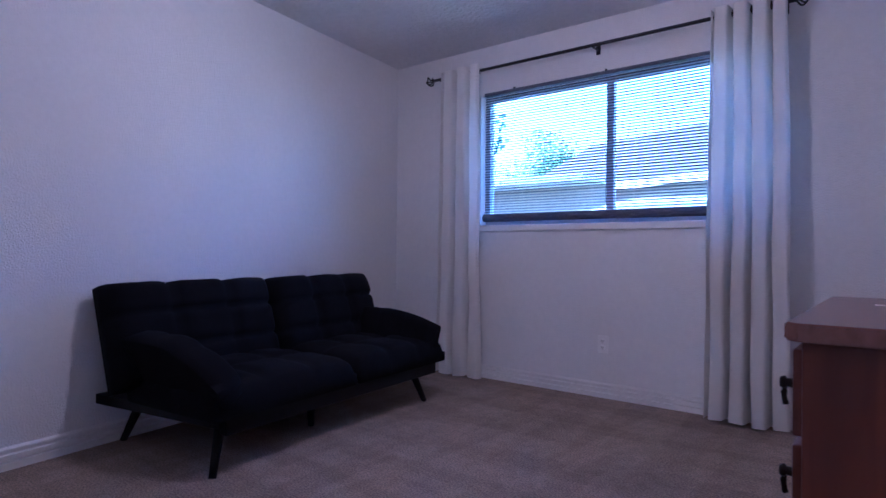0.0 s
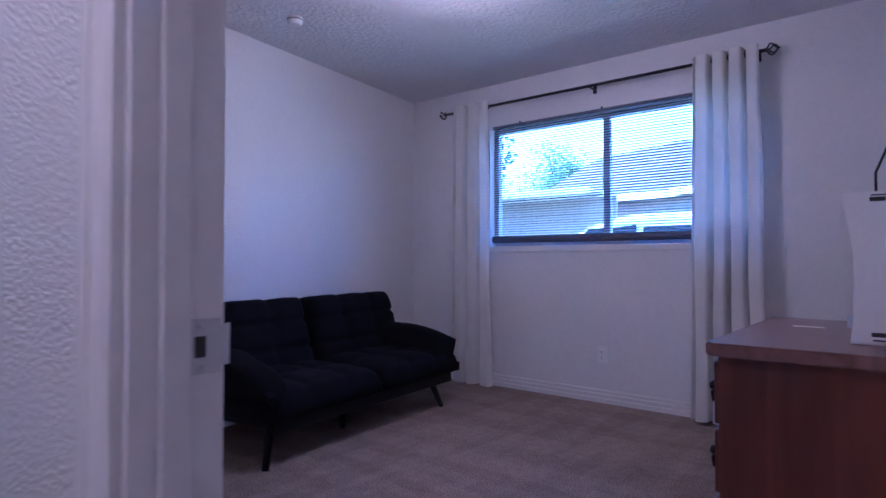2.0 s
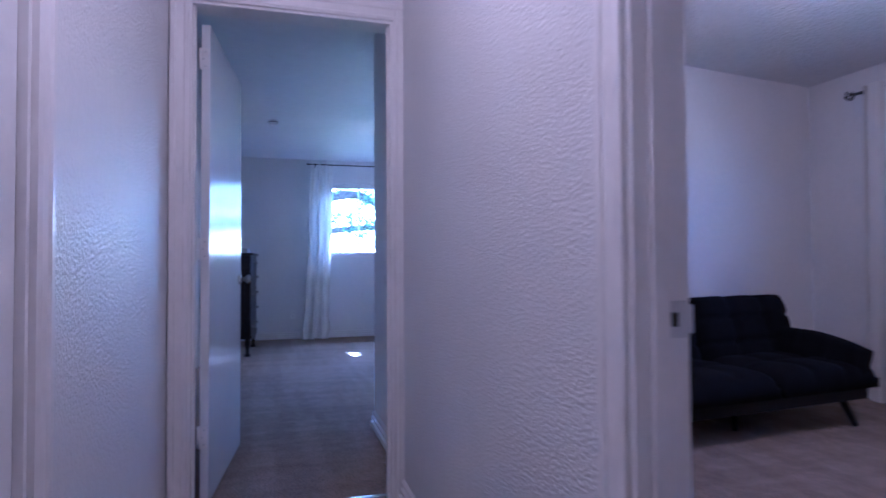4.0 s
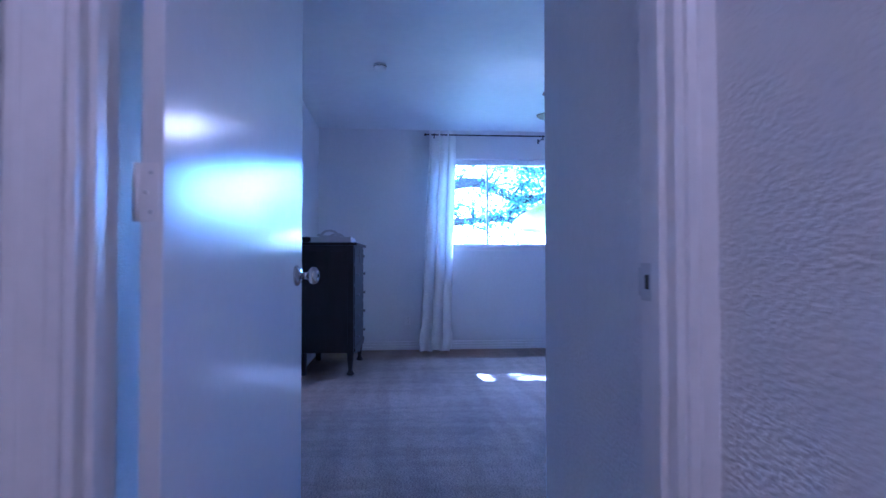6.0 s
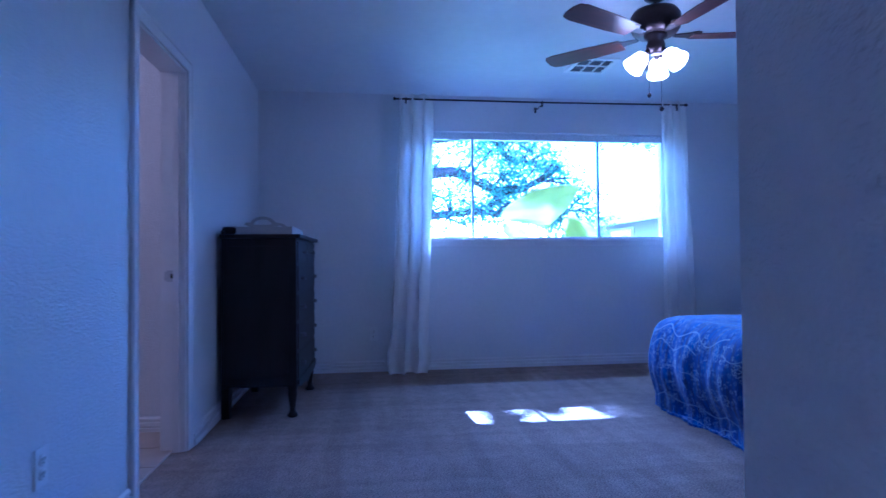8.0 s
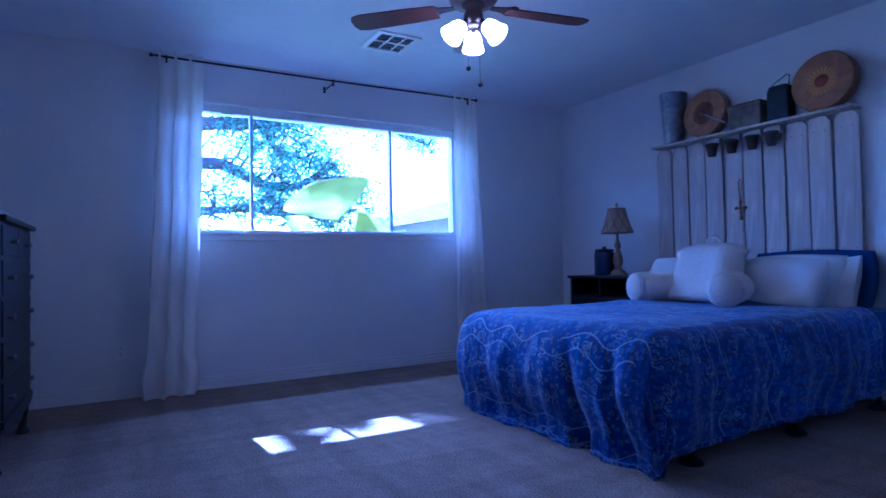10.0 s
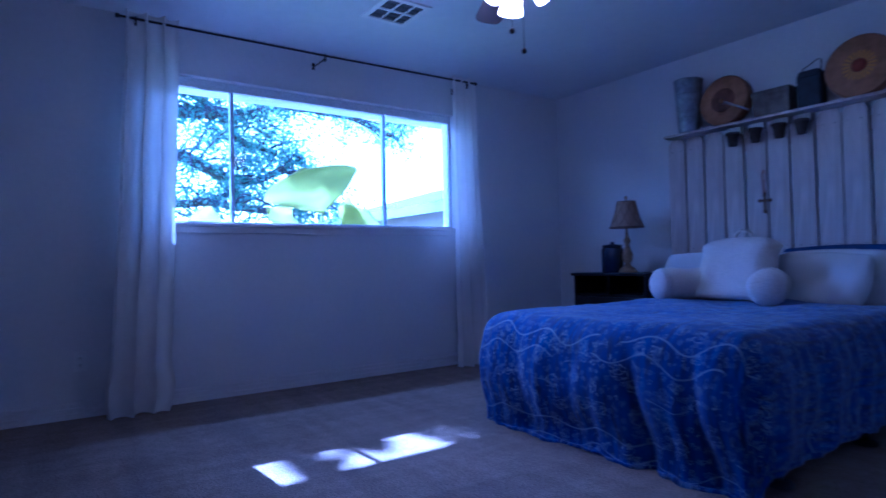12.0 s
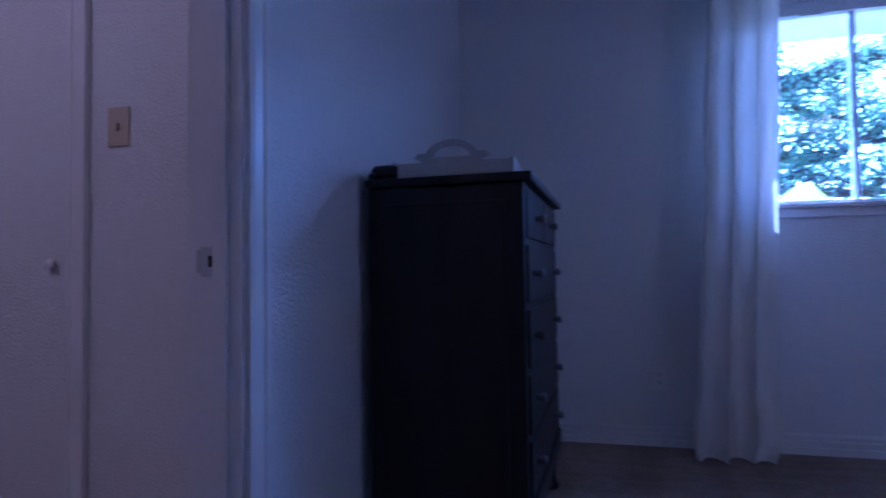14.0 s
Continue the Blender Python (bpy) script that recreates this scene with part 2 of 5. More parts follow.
def part(name, bm, material, parent=None, label="", m=None):
    ob = new(name, mesh_of(name, bm, material))
    ob.parent = parent
    if m is not None:
        ob.matrix_local = m
    return tagged(ob, label)


def piece(name, me, parent, m):
    ob = new(name, me)
    ob.parent = parent
    ob.matrix_local = m
    return ob


def thing(name, m, label, category, group="", kind=""):
    ob = new(name)
    ob.matrix_world = m
    ob.empty_display_size = 0.1
    return tagged(ob, label, category, group, kind)


def structure(name, bm, material, label=""):
    return tagged(part(name, bm, material), label, kind="structure")


# ---- shell ----
H = 2.44
structure("floor", cube(-7.3, -4.2, -0.15, 2.9, 3.4, 0.0), M_CARPET, "beige cut-pile carpet with vacuum marks")
structure("ceiling_bedroom", cube(-2.77, -0.60, H, 1.40, 3.30, H + 0.1), M_CEIL, "white ceiling with stomped texture")
structure("ceiling_main_bedroom", cube(-7.3, -2.0, H, -2.77, 3.30, H + 0.1), M_CEIL2, "white lightly textured ceiling")
structure("ceiling_entry", cube(-2.77, -2.0, H, -1.27, -0.60, H + 0.1), M_CEIL2)
structure("ceiling_hall", cube(-1.27, -2.0, H, 2.9, -0.60, H + 0.1), M_CEIL2)
structure("ceiling_bath", cube(-5.6, -4.2, H, -3.0, -2.0, H + 0.1), M_CEIL2)


def wall_x(x0, x1, y0, y1, holes=()):
    """A wall along x between y0 and y1 with holes (xa, xb, za, zb), one closed shell."""
    xs = sorted({x0, x1, *(h[0] for h in holes), *(h[1] for h in holes)})
    zs = sorted({0.0, H, *(h[2] for h in holes), *(h[3] for h in holes)})

    def solid(i, k):
        if not (0 <= i < len(xs) - 1 and 0 <= k < len(zs) - 1):
            return False
        x, z = (xs[i] + xs[i + 1]) / 2, (zs[k] + zs[k + 1]) / 2
        return not any(xa < x < xb and za < z < zb for xa, xb, za, zb in holes)

    bm = bmesh.new()
    known = {}

    def at(i, j, k):
        if (i, j, k) not in known:
            known[i, j, k] = bm.verts.new((xs[i], (y0, y1)[j], zs[k]))
        return known[i, j, k]

    for i in range(len(xs) - 1):
        for k in range(len(zs) - 1):
            if not solid(i, k):
                continue
            for j in (0, 1):
                bm.faces.new((at(i, j, k), at(i + 1, j, k), at(i + 1, j, k + 1), at(i, j, k + 1)))
            if not solid(i - 1, k):
                bm.faces.new((at(i, 0, k), at(i, 1, k), at(i, 1, k + 1), at(i, 0, k + 1)))
            if not solid(i + 1, k):
                bm.faces.new((at(i + 1, 0, k), at(i + 1, 1, k), at(i + 1, 1, k + 1), at(i + 1, 0, k + 1)))
            if not solid(i, k - 1):
                bm.faces.new((at(i, 0, k), at(i + 1, 0, k), at(i + 1, 1, k), at(i, 1, k)))
            if not solid(i, k + 1):
                bm.faces.new((at(i, 0, k + 1), at(i + 1, 0, k + 1), at(i + 1, 1, k + 1), at(i, 1, k + 1)))
    bmesh.ops.recalc_face_normals(bm, faces=bm.faces)
    return bm


def wall_y(y0, y1, x0, x1, holes=()):
    bm = wall_x(y0, y1, -x1, -x0, holes)
    bm.transform(Matrix.Rotation(radians(90), 4, "Z"))
    return bm


W1 = (-1.78, 0.16, 1.12, 2.08)
W2 = (-0.47, 1.85, 1.15, 2.125)
structure("wall_window_bedroom", wall_x(-2.627, 1.25, 3.10, 3.26, [W1]), M_WALL)
structure("wall_between", prism([(-2.50, -0.53), (-2.13, -0.42), (-2.65, 3.26), (-2.83, 3.26)], H, "z"), M_WALL)
structure("wall_east", wall_y(-0.50, 3.26, 1.25, 1.37), M_WALL)
structure("wall_hall_north", wall_x(-1.32, 2.70, -0.60, -0.50, [(0.352, 1.20, 0, 2.03)]), M_WALL)
structure("wall_entry_north", wall_x(-2.50, -1.435, -0.53, -0.42), M_WALL)
structure("wall_hall_end", wall_y(-1.53, -0.60, 2.70, 2.82), M_WALL)
structure("wall_hall_south", wall_x(-1.32, 2.82, -1.65, -1.53, [(0.0, 0.76, 0, 2.03)]), M_WALL)
structure("wall_door", wall_y(-1.876, -0.42, -1.435, -1.32, [(-1.463, -0.635, 0, 2.06)]), M_WALL)
structure("wall_west", wall_y(-2.0, 3.27, -7.23, -7.05, [W2]), M_WALL)
structure("wall_north", wall_x(-7.05, -2.65, 3.11, 3.27), M_WALL)
structure("wall_south", wall_x(-7.05, -1.27, -2.0, -1.878, [(-5.03, -4.36, 0, 1.955)]), M_WALL)
structure("wall_bath_west", wall_y(-4.1, -2.0, -5.51, -5.39), M_WALL, "warm-lit bathroom wall")
structure("wall_bath_east", wall_y(-4.1, -2.0, -3.22, -3.10), M_WALL)
structure("wall_bath_south", wall_x(-5.51, -3.10, -4.2, -4.1), M_WALL)
structure("floor_bath", cube(-5.39, -4.1, 0.0, -3.22, -1.94, 0.006), M_TILE, "beige tile bathroom floor")


# ---- trim ----
def skirting(name, p, q, inward):
    """A stepped white board along the foot of a wall from p to q; inward is the wall's face direction."""
    p, q, n = Vector((*p, 0)), Vector((*q, 0)), Vector((*inward, 0))
    outline = [(0, 0), (0.026, 0), (0.026, 0.030), (0.011, 0.033), (0.011, 0.040), (0.020, 0.043), (0.020, 0.060), (0.006, 0.063), (0.006, 0.070), (0.013, 0.073), (0.013, 0.083), (0.004, 0.092), (0, 0.092)]
    bm = bmesh.new()
    a = [bm.verts.new(p + n * d + Vector((0, 0, z))) for d, z in outline]
    b = [bm.verts.new(q + n * d + Vector((0, 0, z))) for d, z in outline]
    for i in range(len(a)):
        j = (i + 1) % len(a)
        bm.faces.new((a[i], a[j], b[j], b[i]))
    bm.faces.new(a)
    bm.faces.new(b[::-1])
    bmesh.ops.recalc_face_normals(bm, faces=bm.faces)
    return structure(name, bm, M_TRIM, "white stepped wooden baseboard")


skirting("baseboard", (-2.61, 3.10), (1.25, 3.10), (0, -1))
skirting("baseboard", (-2.13, -0.42), (-2.629, 3.10), (0.99, 0.14))
skirting("baseboard", (-7.05, -1.878), (-7.05, 3.11), (1, 0))
skirting("baseboard", (-7.035, 3.11), (-2.77, 3.11), (0, -1))
skirting("baseboard", (-7.035, -1.878), (-5.11, -1.878), (0, 1))
skirting("baseboard", (-4.285, -1.878), (-1.435, -1.878), (0, 1))
skirting("baseboard", (-2.50, -0.53), (-1.435, -0.53), (0, -1))
skirting("baseboard", (-1.30, -0.60), (0.295, -0.60), (0, -1))
skirting("baseboard", (-1.30, -1.53), (-0.075, -1.53), (0, 1))
skirting("baseboard", (-5.39, -2.62), (-5.39, -2.0), (1, 0))

CASING = [(0.0, 0.0), (0.0, 0.012), (0.012, 0.016), (0.018, 0.012), (0.044, 0.014), (0.050, 0.019), (0.066, 0.019), (0.070, 0.012), (0.070, 0.0)]


def casing(parent, length, m, name="casing"):
    """A moulded strip up z, its inner edge at x 0, standing out along -y."""
    bm = prism([(a, -b) for a, b in CASING], length, "z")
    return part(name, bm, M_TRIM, parent, m=m)


def door_frame(name, m, width, height, depth, front=True, back=True, label="white painted door frame with moulded casing"):
    """A lined doorway: x along the wall from its left jamb, y through the wall from its front face, z up."""
    top = thing(name, m, label, "door frame", kind="structure")
    t = 0.018
    part("jamb", cube(0, 0, 0, t, depth, height, 0.001), M_TRIM, top)
    part("jamb", cube(width - t, 0, 0, width, depth, height, 0.001), M_TRIM, top)
    part("head", cube(t, 0, height - t, width - t, depth, height, 0.001), M_TRIM, top)
    part("door_stop", cube(t, 0.028, 0, t + 0.011, 0.058, height - t, 0.002), M_TRIM, top)
    part("door_stop", cube(width - t - 0.011, 0.028, 0, width - t, 0.058, height - t, 0.002), M_TRIM, top)
    for on, turn in ((front, pose(0, 0, 0)), (back, pose(width, depth, 0, 0, 0, 180))):
        if on:
            casing(top, height + 0.062, turn @ pose(width - 0.006, 0, 0))
            casing(top, height + 0.062, turn @ pose(0.006, 0, 0) @ Matrix.Diagonal((-1, 1, 1, 1)))
            casing(top, width + 0.128, turn @ pose(-0.064, 0, height - 0.006) @ pose(0, 0, 0, 0, 90, 0) @ Matrix.Diagonal((-1, 1, 1, 1)), "head_casing")
    return top


def strike_plate(parent, m):
    plate = part("strike_plate", cube(-0.026, -0.003, -0.029, 0.020, 0.001, 0.029, 0.001), M_STRIKE, parent, "pale steel strike plate", m)
    part("slot", cube(-0.010, -0.0042, -0.011, 0.002, -0.0031, 0.011), M_DARKSLOT, plate)
    lip = [(0.020, -0.003), (0.026, -0.004), (0.032, 0.000), (0.035, 0.007), (0.032, 0.007), (0.029, 0.002), (0.025, -0.001), (0.020, 0.0)]
    part("lip", prism(lip, 0.044, "z", -0.022), M_STRIKE, plate)
    for z in (-0.023, 0.023):
        part("screw", lathe([(0.004, 0.0), (0.003, 0.001)], 10, pose(-0.004, -0.003, z, 90)), M_STRIKE, plate)


d1 = door_frame("door_frame_1", pose(0.352, -0.60, 0), 0.848, 2.03, 0.10, back=False)
strike_plate(d1, pose(0.018, 0.075, 0.915, 0, 0, 90))
d2 = door_frame("door_frame_2", pose(-1.32, -1.463, 0, 0, 0, 90), 0.828, 2.06, 0.115, back=False)
strike_plate(d2, pose(0.810, 0.092, 0.932, 0, 0, -90) @ Matrix.Diagonal((-1, 1, 1, 1)))
d3 = door_frame("door_frame_3", pose(-4.36, -1.878, 0, 0, 0, 180), 0.67, 1.955, 0.122, back=False)
strike_plate(d3, pose(0.652, 0.070, 0.893, 0, 0, -90) @ Matrix.Diagonal((-1, 1, 1, 1)))
d4 = door_frame("door_frame_4", pose(0.76, -1.53, 0, 0, 0, 180), 0.76, 2.03, 0.12, back=False)
part("leaf", cube(0.021, 0.015, 0.012, 0.739, 0.05, 2.008, 0.002), M_DOOR, d4, "white glossy flush door leaf, closed")
structure("trim_threshold", cube(-1.395, -1.43, 0.0, -1.365, -0.655, 0.006, 0.002), M_STEEL, "metal carpet strip in the doorway")


# ---- open door ----
def knob(parent, m):
    part("rose", lathe([(0.030, 0), (0.030, 0.004), (0.023, 0.012), (0.012, 0.016)], 24, m), M_STEEL, parent, "brushed steel rose")
    k = part("door_knob", lathe([(0.010, 0.010), (0.009, 0.030), (0.013, 0.036), (0.022, 0.042), (0.0245, 0.049), (0.023, 0.057), (0.015, 0.063), (0.011, 0.064), (0.0105, 0.061), (0.0005, 0.061)], 28, m), M_STEEL, parent, "round brushed steel knob")
    part("key_button", lathe([(0.006, 0.061), (0.005, 0.0665)], 14, m), M_BLACKMETAL, k)


LEAF_END = Vector((-2.295, -1.313))
HINGE = Vector((-1.466, -1.393))
_w = (LEAF_END - HINGE).normalized()
leaf2 = thing("door_1", pose(HINGE.x, HINGE.y, 0, 0, 0, math.degrees(math.atan2(_w.y, _w.x))), "white glossy flush door standing open, with a round steel knob", "door", kind="structure")
LEAF_W = 0.832
part("leaf", cube(0.0, 0.0, 0.015, LEAF_W, 0.035, 2.015, 0.002), M_DOOR, leaf2)
knob(leaf2, pose(LEAF_W - 0.065, 0, 0.925, 90))
knob(leaf2, pose(LEAF_W - 0.065, 0.035, 0.925, -90))
part("latch_plate", cube(LEAF_W - 0.001, 0.006, 0.895, LEAF_W + 0.0015, 0.029, 0.955), M_STEEL, leaf2)
for z in (0.29, 1.07, 1.87):
    hg = part("hinge", lathe([(0.0065, z - 0.045), (0.0065, z + 0.045)], 12, pose(0.002, 0.041, 0)), M_TRIM, leaf2, "painted butt hinge")
    part("hinge_leaf", cube(-0.0022, 0.006, z - 0.045, -0.0002, 0.036, z + 0.045, 0.0005), M_TRIM, hg)
    for dz in (-0.03, 0.0, 0.03):
        part("screw", lathe([(0.004, 0.0), (0.003, 0.001)], 8, pose(-0.0022, 0.018 if dz else 0.026, z + dz, 0, -90, 0)), M_STRIKE, hg)


# ---- windows ----
def window_1():
    xa, xb, za, zb = W1
    y = 3.20
    w = thing("window_1", pose(xa, y, za), "aluminium sliding window behind a woven blind", "window", kind="structure")
    W, Hh = xb - xa, zb - za
    for a in ((0, -0.03, 0, W, 0.03, 0.035), (0, -0.03, Hh - 0.035, W, 0.03, Hh), (0, -0.03, 0.035, 0.035, 0.03, Hh - 0.035), (W - 0.035, -0.03, 0.035, W, 0.03, Hh - 0.035)):
        part("window_frame", cube(*a, 0.003), M_ALU, w)
    part("mullion", cube(W / 2 - 0.024, -0.025, 0.035, W / 2 + 0.024, 0.025, Hh - 0.035, 0.003), M_ALU, w)
    for a, b in ((0.035, W / 2 - 0.024), (W / 2 + 0.024, W - 0.035)):
        p = part("pane", cube(a, -0.003, 0.035, b, 0.003, Hh - 0.035), M_GLASS, w)
        p.visible_shadow = False
    part("window_sill", cube(-0.02, -0.115, -0.045, W + 0.02, -0.03, 0.0, 0.004), M_TRIM, w, "white painted sill")


window_1()


def window_2():
    ya, yb, za, zb = W2
    x = -7.135
    w = thing("window_2", pose(x, ya, za), "wide three-light aluminium window looking onto the garden", "window", kind="structure")
    L, Hh = yb - ya, zb - za
    for a in ((-0.03, 0, 0, 0.03, L, 0.022), (-0.03, 0, Hh - 0.06, 0.03, L, Hh), (-0.03, 0, 0.022, 0.03, 0.025, Hh - 0.06), (-0.03, L - 0.025, 0.022, 0.03, L, Hh - 0.06)):
        part("window_frame", cube(*a, 0.003), M_WHITEALU, w)
    m1, m2 = 0.005 - ya, 1.20 - ya
    for c in (m1, m2):
        part("mullion", cube(-0.02, c - 0.012, 0.022, 0.022, c + 0.012, Hh - 0.06, 0.003), M_ALU, w)
    for a, b in ((0.025, m1 - 0.012), (m1 + 0.012, m2 - 0.012), (m2 + 0.012, L - 0.025)):
        p = part("pane", cube(-0.003, a, 0.022, 0.003, b, Hh - 0.06), M_GLASS, w)
        p.visible_shadow = False
    part("window_sill", cube(0.03, -0.03, -0.020, 0.115, L + 0.03, 0.004, 0.004), M_TRIM, w, "white painted sill")
    part("apron", cube(0.087, -0.02, -0.062, 0.101, L + 0.02, -0.020, 0.004), M_TRIM, w)
    for c in (0.30, L - 0.30):
        part("latch", cube(0.022, c - 0.05, Hh - 0.072, 0.045, c + 0.05, Hh - 0.050, 0.004), M_WHITEALU, w)


window_2()


# ---- curtains ----
def drape(name, material, parent, a, b, z0, z1, depth, folds, at, axis, puddle=0.0, flare=1.0, seed=0.0, sharp=1.0, pleat=0.0, swing=0.0):
    """A hanging cloth from a to b along its rod; at is the rod's line, axis the way it runs."""
    bm = bmesh.new()
    n, rows = folds * 20, 26
    grid = []
    for r in range(rows + 1):
        v = r / rows
        z = z1 + (z0 - z1) * v
        line = []
        for i in range(n + 1):
            u = i / n
            mid, half = (a + b) / 2 + swing * v ** 1.3, (b - a) / 2 * (1 + (flare - 1) * v)
            ph = 2 * math.pi * folds * u + 0.5 * noise.noise(Vector((u * 3, v * 1.5, seed)))
            s = math.sin(ph)
            s = math.tanh(pleat * (s - 0.22)) if pleat else math.copysign(abs(s) ** sharp, s)
            off = depth * s * (0.75 + 0.25 * v) + 0.012 * noise.noise(Vector((u * 6, v * 4, seed + 3)))
            along = mid + half * (2 * u - 1) + 0.012 * math.cos(ph) + 0.01 * noise.noise(Vector((u * 4, v * 5, seed + 9)))
            if puddle:
                k = max(0.0, 1 - (z - z0) / 0.28)
                off += puddle * math.sin(k * math.pi) * 0.6
                along += (u - 0.5) * 0.05 * math.sin(k * math.pi)
            p = (along, at + off, z + (0.006 * math.sin(9 * u + seed) if r == rows else 0))
            line.append(bm.verts.new(p if axis == "x" else (p[1], p[0], p[2])))
        grid.append(line)
    for r in range(rows):
        for i in range(n):
            f = bm.faces.new((grid[r][i], grid[r][i + 1], grid[r + 1][i + 1], grid[r + 1][i]))
            f.smooth = True
    return part(name, bm, material, parent)


def cage_finial(m, parent):
    f = part("finial", lathe([(0.009, 0), (0.014, 0.006), (0.007, 0.012)], 12, m), M_BLACKMETAL, parent, "black wire cage finial")
    for i in range(4):
        pts = []
        for k in range(13):
            s = k / 12
            r = 0.036 * math.sin(math.pi * s) ** 0.8
            ang = math.pi / 2 * i + 1.6 * s
            pts.append(m @ Vector((r * math.cos(ang), r * math.sin(ang), 0.010 + 0.058 * s)))
        part("cage_wire", tube(pts, 0.0052, 6), M_BLACKMETAL, f)
    part("tip", lathe([(0.001, 0.062), (0.008, 0.068), (0.008, 0.074), (0.001, 0.080)], 10, m), M_BLACKMETAL, f)


def rod_1():
    z, y = 2.243, 3.004
    top = thing("curtain_rod", pose(0, 0, 0), "thin black metal curtain rod with twisted cage finials", "curtain rod")
    part("rod", tube([(-2.16, y, z), (0.25, y, z)], 0.011, 12), M_BLACKMETAL, top)
    cage_finial(pose(-2.16, y, z, 0, -90, 0), top)
    cage_finial(pose(0.25, y, z, 0, 90, 0), top)
    for x in (-2.10, -0.86, 0.20):
        bm = cube(x - 0.006, y, z - 0.012, x + 0.006, 3.10, z - 0.004, 0.001)
        box(bm, x - 0.014, 3.094, z - 0.035, x + 0.014, 3.10, z + 0.025, 0.002)
        part("bracket", bm, M_BLACKMETAL, top)


rod_1()


def grommet_curtain(a, b, folds, seed, label):
    top = thing("curtain", pose(0, 0, 0), label, "curtain", "curtains of the small bedroom window")
    drape("cloth", M_CURTAIN, top, a, b, 0.02, 2.275, 0.066, folds, 2.985, "x", seed=seed, flare=1.14, pleat=3.2)
    for i in range(folds * 2):
        x = a + (b - a) * (i + 0.5) / (folds * 2)
        ring = [(x, 3.004 + 0.021 * math.cos(k * math.pi / 8), 2.243 + 0.021 * math.sin(k * math.pi / 8)) for k in range(16)]
        part("grommet", tube(ring, 0.0035, 6, closed=True), M_BLACKMETAL, top, "dark metal grommet")


grommet_curtain(-2.06, -1.71, 3, 1.0, "white floor-length grommet curtain gathered at the window's side")
grommet_curtain(-0.155, 0.215, 4, 5.0, "white floor-length grommet curtain drawn in four deep folds")


def rod_2():
    z, x = 2.345, -6.83
    top = thing("curtain_rod", pose(0, 0, 0), "thin black metal curtain rod above the wide window", "curtain rod")
    part("rod", tube([(x, -0.715, z - 0.004), (x, 0.6, z - 0.002), (x, 1.925, z + 0.010)], 0.0075, 10), M_BLACKMETAL, top)
    for y, dz in ((-0.715, -0.004), (1.925, 0.010)):
        part("end_cap", lathe([(0.012, -0.010), (0.014, 0), (0.012, 0.012)], 12, pose(x, y, z + dz, 90)), M_BLACKMETAL, top)
    for y in (-0.62, 0.578, 1.84):
        bm = tube([(x, y, z - 0.012), (x, y, z - 0.02), (x - 0.05, y, z - 0.022), (-7.05, y, z - 0.022)], 0.005, 8)
        box(bm, -7.05, y - 0.010, z - 0.040, -7.045, y + 0.010, z + 0.01, 0.001)
        part("bracket", bm, M_BLACKMETAL, top)
        part("bracket_clip", cube(x - 0.014, y - 0.006, z - 0.042, x + 0.004, y + 0.006, z + 0.010, 0.002), M_BLACKMETAL, top)


rod_2()


def sheer(a, b, folds, seed, flare, swing, label):
    top = thing("curtain", pose(0, 0, 0), label, "curtain", "curtains of the wide window")
    drape("cloth", M_SHEER, top, a, b, 0.012, 2.385, 0.040, folds, -6.83, "y", puddle=0.05, flare=flare, seed=seed, sharp=0.9, swing=swing)


sheer(-0.685, -0.395, 3, 2.0, 1.12, -0.09, "off-white rod-pocket curtain that pools on the carpet")
sheer(1.675, 1.905, 3, 7.0, 1.40, 0.05, "off-white rod-pocket curtain beside the wide window")


# ---- woven blind ----
M_BLIND = surface("woven_blind", (0.16, 0.17, 0.21), 0.7, grain=90, spread=0.3, stretch=(0.3, 1, 3), vary=0.25, translucent=0.35)
blind = thing("roll_up_blind", pose(-1.725, 3.080, 0), "dark woven reed blind, rolled up at its foot", "blind")
BW = 1.86
reed = mesh_of("slat", cube(0, -0.0025, -0.0046, BW, 0.0025, 0.0046), M_BLIND)
_n = 46
for i in range(_n):
    z = 1.215 + (2.045 - 1.215) * i / (_n - 1)
    piece("slat", reed, blind, pose(0, 0.002 * math.sin(i * 1.7), z))
part("headrail", cube(0, -0.02, 2.062, BW, 0.03, 2.085, 0.003), M_BLIND, blind)
roll = lathe([(0.026, 0), (0.029, 0.004), (0.029, BW - 0.004), (0.026, BW)], 28, pose(0, -0.012, 1.172, 0, 90, 0))
part("rolled_foot", roll, M_BLIND, blind, "rolled bundle of reeds")
for x in (0.25, 0.93, 1.62):
    part("cord", tube([(x, -0.008, 2.05), (x, -0.006, 1.6), (x, -0.008, 1.20)], 0.0012, 5), M_BLIND, blind)
    part("cleat", cube(x - 0.006, -0.016, 2.082, x + 0.006, -0.004, 2.098, 0.002), M_BLACKMETAL, blind)


# ---- outlets, switches, detectors ----
def outlet(m, label="white duplex wall outlet"):
    top = thing("wall_outlet", m, label, "outlet", "wall outlets")
    part("cover_plate", cube(-0.035, -0.006, -0.057, 0.035, 0.0, 0.057, 0.003), M_PLASTIC, top)
    for z in (-0.02, 0.02):
        s = part("socket", lathe([(0.017, 0), (0.017, 0.002), (0.015, 0.003)], 18, pose(0, -0.006, z, 90)), M_PLASTIC, top)
        for x in (-0.006, 0.006):
            part("slot", cube(x - 0.0012, -0.0105, z - 0.001, x + 0.0012, -0.0091, z + 0.007), M_DARKSLOT, s)
        part("ground_hole", lathe([(0.0022, 0.0031), (0.002, 0.0045)], 8, pose(0, -0.006, z - 0.007, 90)), M_DARKSLOT, s)


